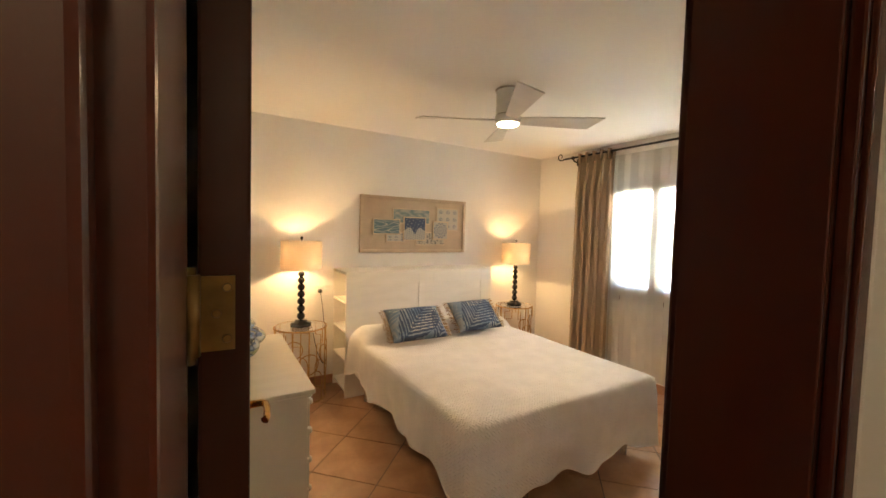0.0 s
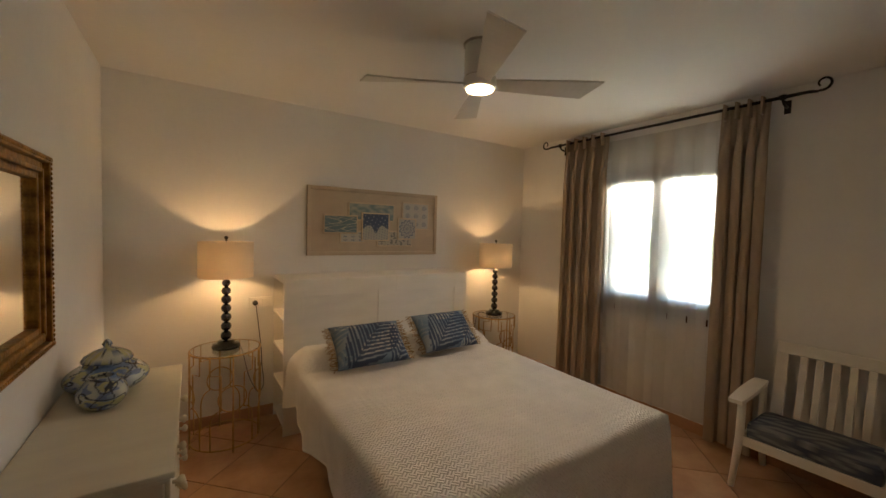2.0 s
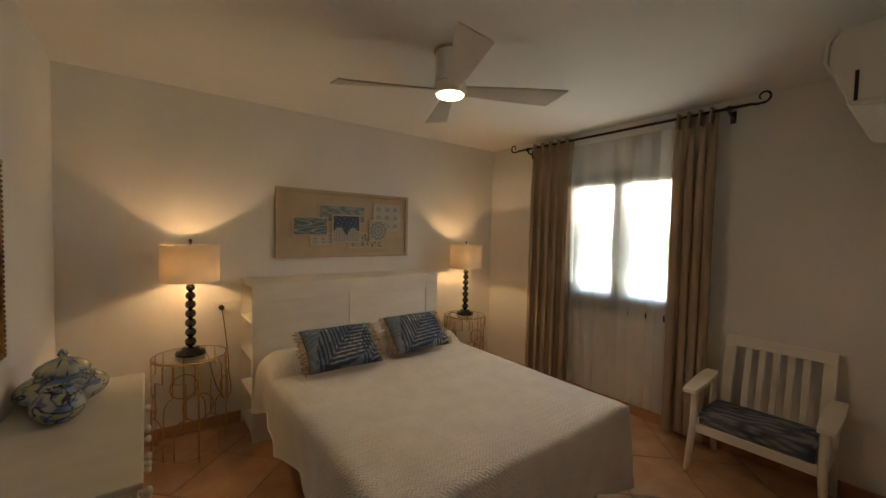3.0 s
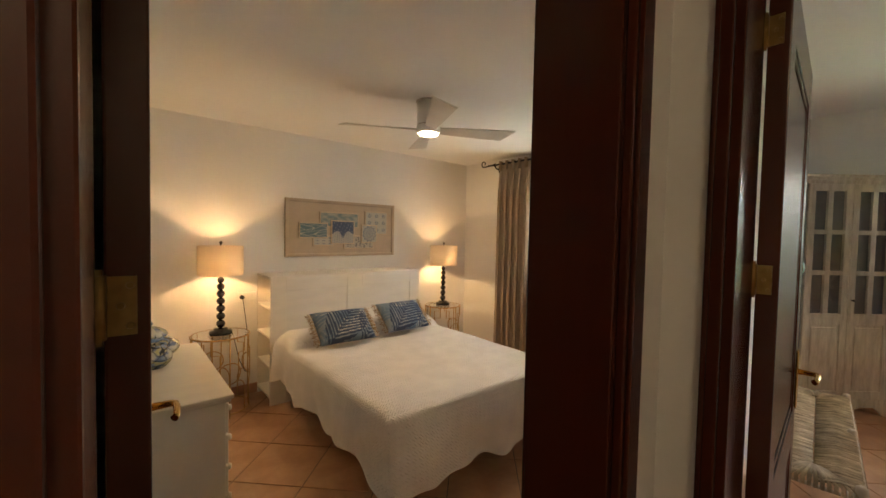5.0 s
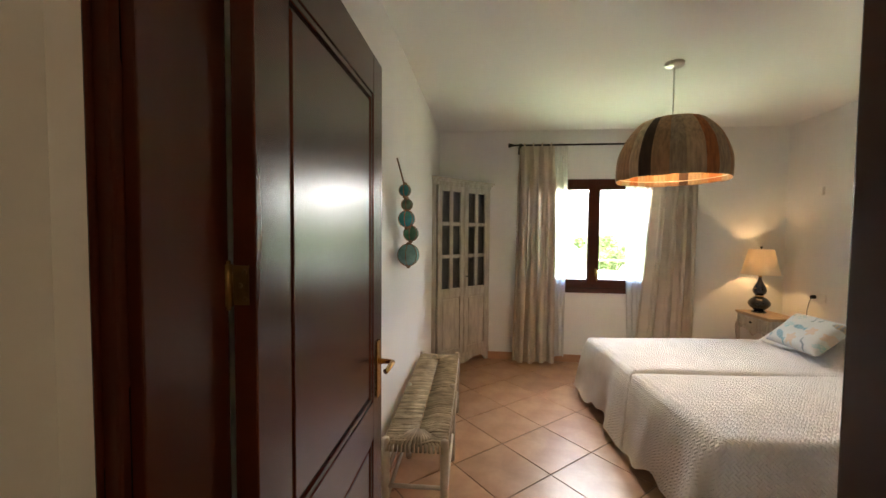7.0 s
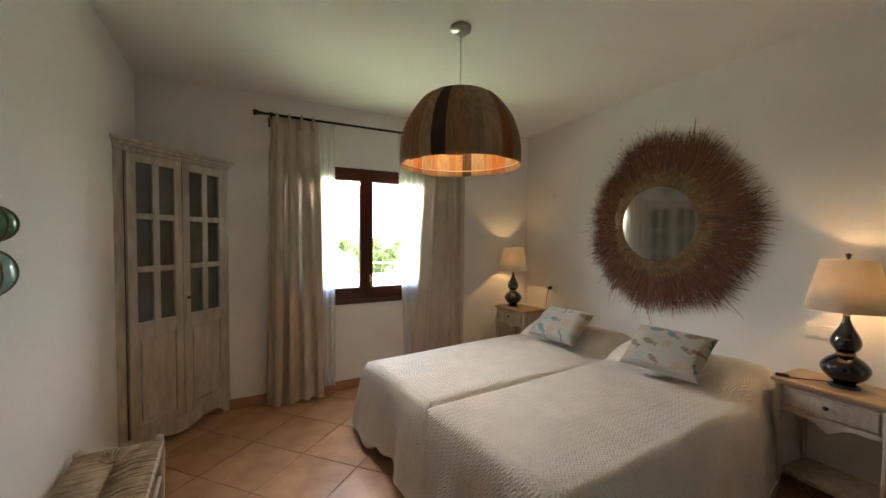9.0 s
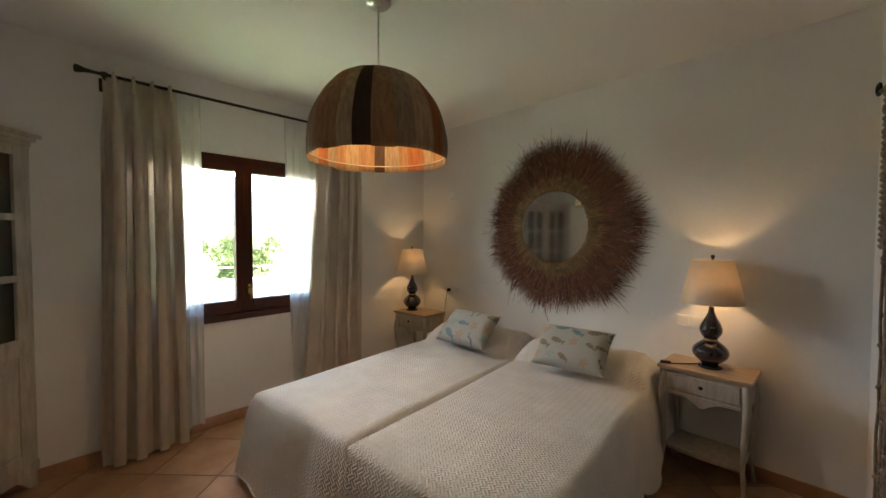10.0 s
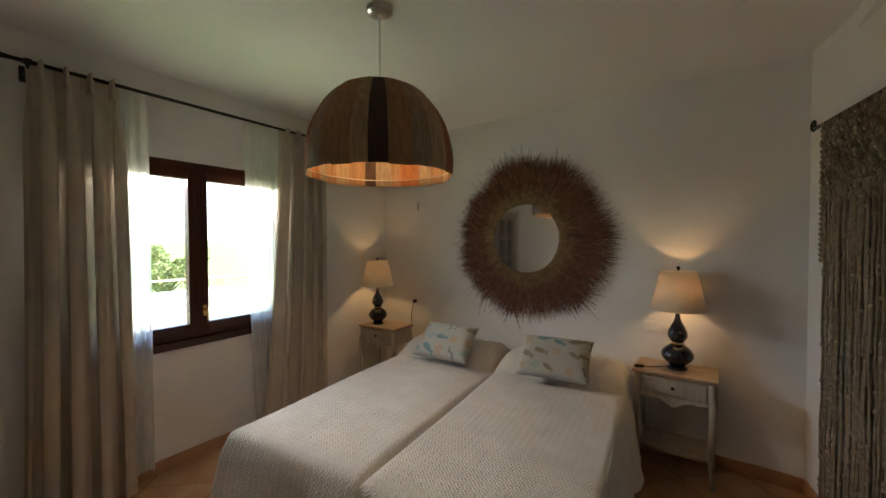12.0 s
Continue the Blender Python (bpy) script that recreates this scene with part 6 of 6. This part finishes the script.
# ---- hanging glass floats ----
def float_glass(name, colour):
    m = material(name, colour, 0.12, vary=0.15, scale=14, fine=60, bump=0.0, coat=0.5)
    m.node_tree.nodes["Principled BSDF"].inputs["Transmission Weight"].default_value = 0.35
    return m


SEA = [float_glass("sea_glass_" + n, c) for n, c in (("teal", (0.10, 0.42, 0.46)), ("olive", (0.28, 0.40, 0.26)), ("turquoise", (0.06, 0.40, 0.46)), ("green", (0.16, 0.42, 0.24)), ("aqua", (0.35, 0.66, 0.64)))]
ROPE = material("old_rope", (0.26, 0.17, 0.10), 0.95, vary=0.2, scale=30, fine=200, bump=0.15)
gl = thing("glass_floats", pose(2.89, 0.205, 0), "string of green and blue glass floats in rope nets", "wall decoration")
spots = [(-0.05, 1.76, 0.035, 0), (0.0, 1.678, 0.034, 1), (-0.01, 1.59, 0.05, 2), (0.10, 1.50, 0.048, 3), (0.04, 1.365, 0.068, 4)]
part("rope", tube(B(), [(-0.10, 0.035, 1.945), (-0.07, 0.015, 1.85)] + [(x, -0.004, z) for x, z, r, k in spots], 0.005, 6), ROPE, gl)
for x, z, r, k in spots:
    prof = [(r * math.sin(math.pi * i / 14), -r * math.cos(math.pi * i / 14)) for i in range(1, 14)]
    f = part("glass_float", lathe(B(), prof, 28, Matrix.Translation((x, 0, z))), SEA[k], gl)
    bm = B()
    for q in range(3):
        a = q * math.pi / 3
        tube(bm, [(x + (r + 0.002) * math.sin(t) * math.cos(a), (r + 0.002) * math.sin(t) * math.sin(a), z + (r + 0.002) * math.cos(t)) for t in [2 * math.pi * i / 28 for i in range(28)]], 0.0025, 5, closed=True)
    lathe(bm, [(0.004, -r - 0.018), (0.014, -r - 0.006), (0.012, -r + 0.004)], 10, Matrix.Translation((x, 0, z)))
    lathe(bm, [(0.012, r - 0.004), (0.014, r + 0.006), (0.004, r + 0.016)], 10, Matrix.Translation((x, 0, z)))
    part("rope_net", bm, ROPE, f)

# ---- macrame door curtain ----
mc = thing("macrame_curtain", niche @ pose(0.05, 0.31, 0), "knotted beige macrame curtain hanging in a doorway", "door curtain")
MACR = material("cotton_cord", (0.34, 0.27, 0.19), 0.95, vary=0.2, scale=40, fine=220, bump=0.2, island=0.22)
ML, MTOP = 0.92, 2.18
part("rail", tube(B(), [(0, -0.10, MTOP + 0.02), (0, ML + 0.12, MTOP + 0.02)], 0.011, 10), IRON, mc)
pts = [(0, -0.10, MTOP + 0.02)]
for i in range(20):
    a = -1.6 + i * 0.3
    r = 0.032 - 0.0009 * i
    pts.append((0, -0.135 - r * math.cos(a), MTOP + 0.045 + r * math.sin(a)))
part("scroll_end", tube(B(), pts, 0.007, 8), IRON, mc)
part("bracket", tube(B(), [(-0.05, -0.05, MTOP + 0.02), (0.0, -0.05, MTOP + 0.02)], 0.009, 8), IRON, mc)
rng = random.Random(31)
strands = 46
for k in range(strands):
    y = ML * (k + 0.5) / strands
    bm = B()
    x0 = rng.uniform(-0.012, 0.012)
    zz = MTOP - 0.42 + 0.10 * abs(math.sin(y * 10))
    pts = []
    z = zz
    while z > 0.03:
        pts.append((x0 + rng.uniform(-0.004, 0.004), y + rng.uniform(-0.004, 0.004), z))
        z -= 0.12
    pts.append((x0, y, 0.03))
    tube(bm, pts, 0.0062, 6)
    for q in range(9):
        z = rng.uniform(0.06, zz - 0.05)
        lathe(bm, [(0.006, -0.012), (0.011, -0.005), (0.011, 0.005), (0.006, 0.012)], 8, Matrix.Translation((x0, y, z)))
    part("strand", bm, MACR, mc)
bm = B()
rows, cols = 9, 23
for j in range(rows):
    for i in range(cols + 1):
        y, z = ML * i / cols, MTOP + 0.02 - 0.05 * j
        for s in (-1, 1):
            y1 = y + s * ML / cols / 2 * 1.0
            if 0 <= y1 <= ML:
                tube(bm, [(0.006 * s, y, z), (0.014 * s, (y + y1) / 2, z - 0.025), (0.006 * s, y1, z - 0.05)], 0.0068, 6)
        if (i + j) % 2 == 0:
            lathe(bm, [(0.006, -0.016), (0.014, -0.006), (0.014, 0.006), (0.006, 0.016)], 8, Matrix.Translation((0.008, y, z - 0.012)))
tagged(part("knotted_net", bm, MACR, mc, "diamond-knotted top panel"), kind="stuff")
bm = B()
for k in range(26):
    z = MTOP - 0.02 - k * 0.028
    lathe(bm, [(0.008, -0.014), (0.017, -0.004), (0.017, 0.004), (0.008, 0.014)], 8, Matrix.Translation((0.004, 0.0 + 0.004 * (k % 2), z)))
part("edge_braid", bm, MACR, mc)

# ---- hall ceiling lamp ----
hl = thing("ceiling_light", pose(-0.35, -1.05, 2.50), "round opal ceiling light in the hall", "ceiling light")
part("base", lathe(B(), [(0.001, 0), (0.13, 0), (0.13, -0.02), (0.001, -0.02)], 32), WHITE_PLASTIC, hl)
part("diffuser", lathe(B(), [(0.001, -0.021), (0.12, -0.021), (0.105, -0.06), (0.06, -0.08), (0.001, -0.085)], 32), FAN_GLOW, hl, "lit opal glass")
hall_data = bpy.data.lights.new("hall_light", "AREA")
hall_data.shape, hall_data.size, hall_data.energy, hall_data.color = "DISK", 0.2, HALL_W, (1.0, 0.70, 0.40)
hall_lamp = new("hall_light", hall_data)
hall_lamp.location = (-0.35, -1.05, 2.40)

# ---- fittings of the second bedroom ----
S180 = Matrix.Rotation(radians(180), 4, "Z")
wb = thing("alarm_sensor", pose(4.90, HY, 1.94) @ S180, "small white square box on the wall", "wall box")
part("box_cover", box(B(), -0.035, 0.035, -0.022, 0, -0.04, 0.04, 0.005), WHITE_PLASTIC, wb)
socket(pose(4.865, HY, 0.905) @ S180, 2, "white double wall socket with a plug", True)
cable("lamp_cable", [(4.905, HY + 0.045, 0.90), (4.92, HY + 0.06, 0.8), (4.935, HY + 0.07, 0.6), (4.95, HY + 0.12, 0.45)], CORD, "dark lamp cable hanging behind the bed")
socket(pose(2.57, HY, 0.925) @ S180, 2, "white double light switch above the nightstand")
socket(pose(3.55, HY, 0.90) @ S180, 2, "white double wall socket below the round mirror")

# ---- outside the far window: a low wall, fence and shrubs ----
bmw = B()
box(bmw, 11.0, 11.2, -9, 9, -0.14, 0.55)
setting("garden_wall", bmw, PLASTER, "low white garden wall", "wall")
fence = thing("fence", pose(9.3, 0, 0), "thin pale-painted terrace railing", "fence")
for k in range(9):
    part("post", box(B(), -0.02, 0.02, -6 + 1.5 * k - 0.02, -6 + 1.5 * k + 0.02, -0.05, 0.95, 0.003), PAVING, fence)
for z in (0.15, 0.5, 0.93):
    part("rail", box(B(), -0.015, 0.015, -6, 6, z, z + 0.03, 0.003), PAVING, fence)
LEAF = cloth_mix(material("shrub_leaf", (0.16, 0.20, 0.06), 0.6, vary=0.2, scale=4, fine=30, bump=0.0, island=0.35), 0.3)


def shrub(x, y, h, seed):
    ob = thing("shrub", pose(x, y, -0.14), "leafy green garden shrub", "shrub", "garden shrubs")
    rng = random.Random(seed)
    bm = B()
    tube(bm, [(0, 0, 0), (0.05, 0.03, h * 0.3), (0.0, 0.08, h * 0.6)], 0.06, 8, taper=(1, 0.7, 0.4))
    for k in range(6):
        a = rng.uniform(0, 6.28)
        tube(bm, [(0.03, 0.03, h * 0.3), (0.3 * h * math.cos(a), 0.3 * h * math.sin(a), h * rng.uniform(0.5, 0.8))], 0.025, 6, taper=(1, 0.4))
    part("trunk", bm, material("shrub_bark", (0.12, 0.08, 0.05), 0.9, vary=0.2, bump=0.1), ob)
    vs, fs = [], []
    clumps = [(rng.gauss(0, 0.28) * h, rng.gauss(0, 0.28) * h, h * rng.uniform(0.4, 1.0), rng.uniform(0.12, 0.24) * h) for _ in range(16)]
    for k in range(2600):
        cx, cy, cz, r = clumps[rng.randrange(16)]
        d = Vector((rng.gauss(0, 1), rng.gauss(0, 1), rng.gauss(0, 0.8))).normalized() * r * rng.uniform(0.5, 1.05)
        c = Vector((cx, cy, cz)) + d
        u = Vector((rng.gauss(0, 1), rng.gauss(0, 1), rng.gauss(0, 1))).normalized() * rng.uniform(0.04, 0.075)
        w = u.cross(Vector((rng.gauss(0, 1), rng.gauss(0, 1), rng.gauss(0, 1)))).normalized() * 0.022
        o = len(vs)
        vs += [tuple(c - u), tuple(c + w), tuple(c + u), tuple(c - w)]
        fs.append((o, o + 1, o + 2, o + 3))
    me = bpy.data.meshes.new("crown")
    me.from_pydata(vs, [], fs)
    me.materials.append(LEAF)
    tagged(part("crown", me, LEAF, ob), kind="stuff")


for x, y, h, sd in ((12.5, -3.5, 1.45, 1), (12.6, 4.2, 2.0, 4)):
    shrub(x, y, h, sd)
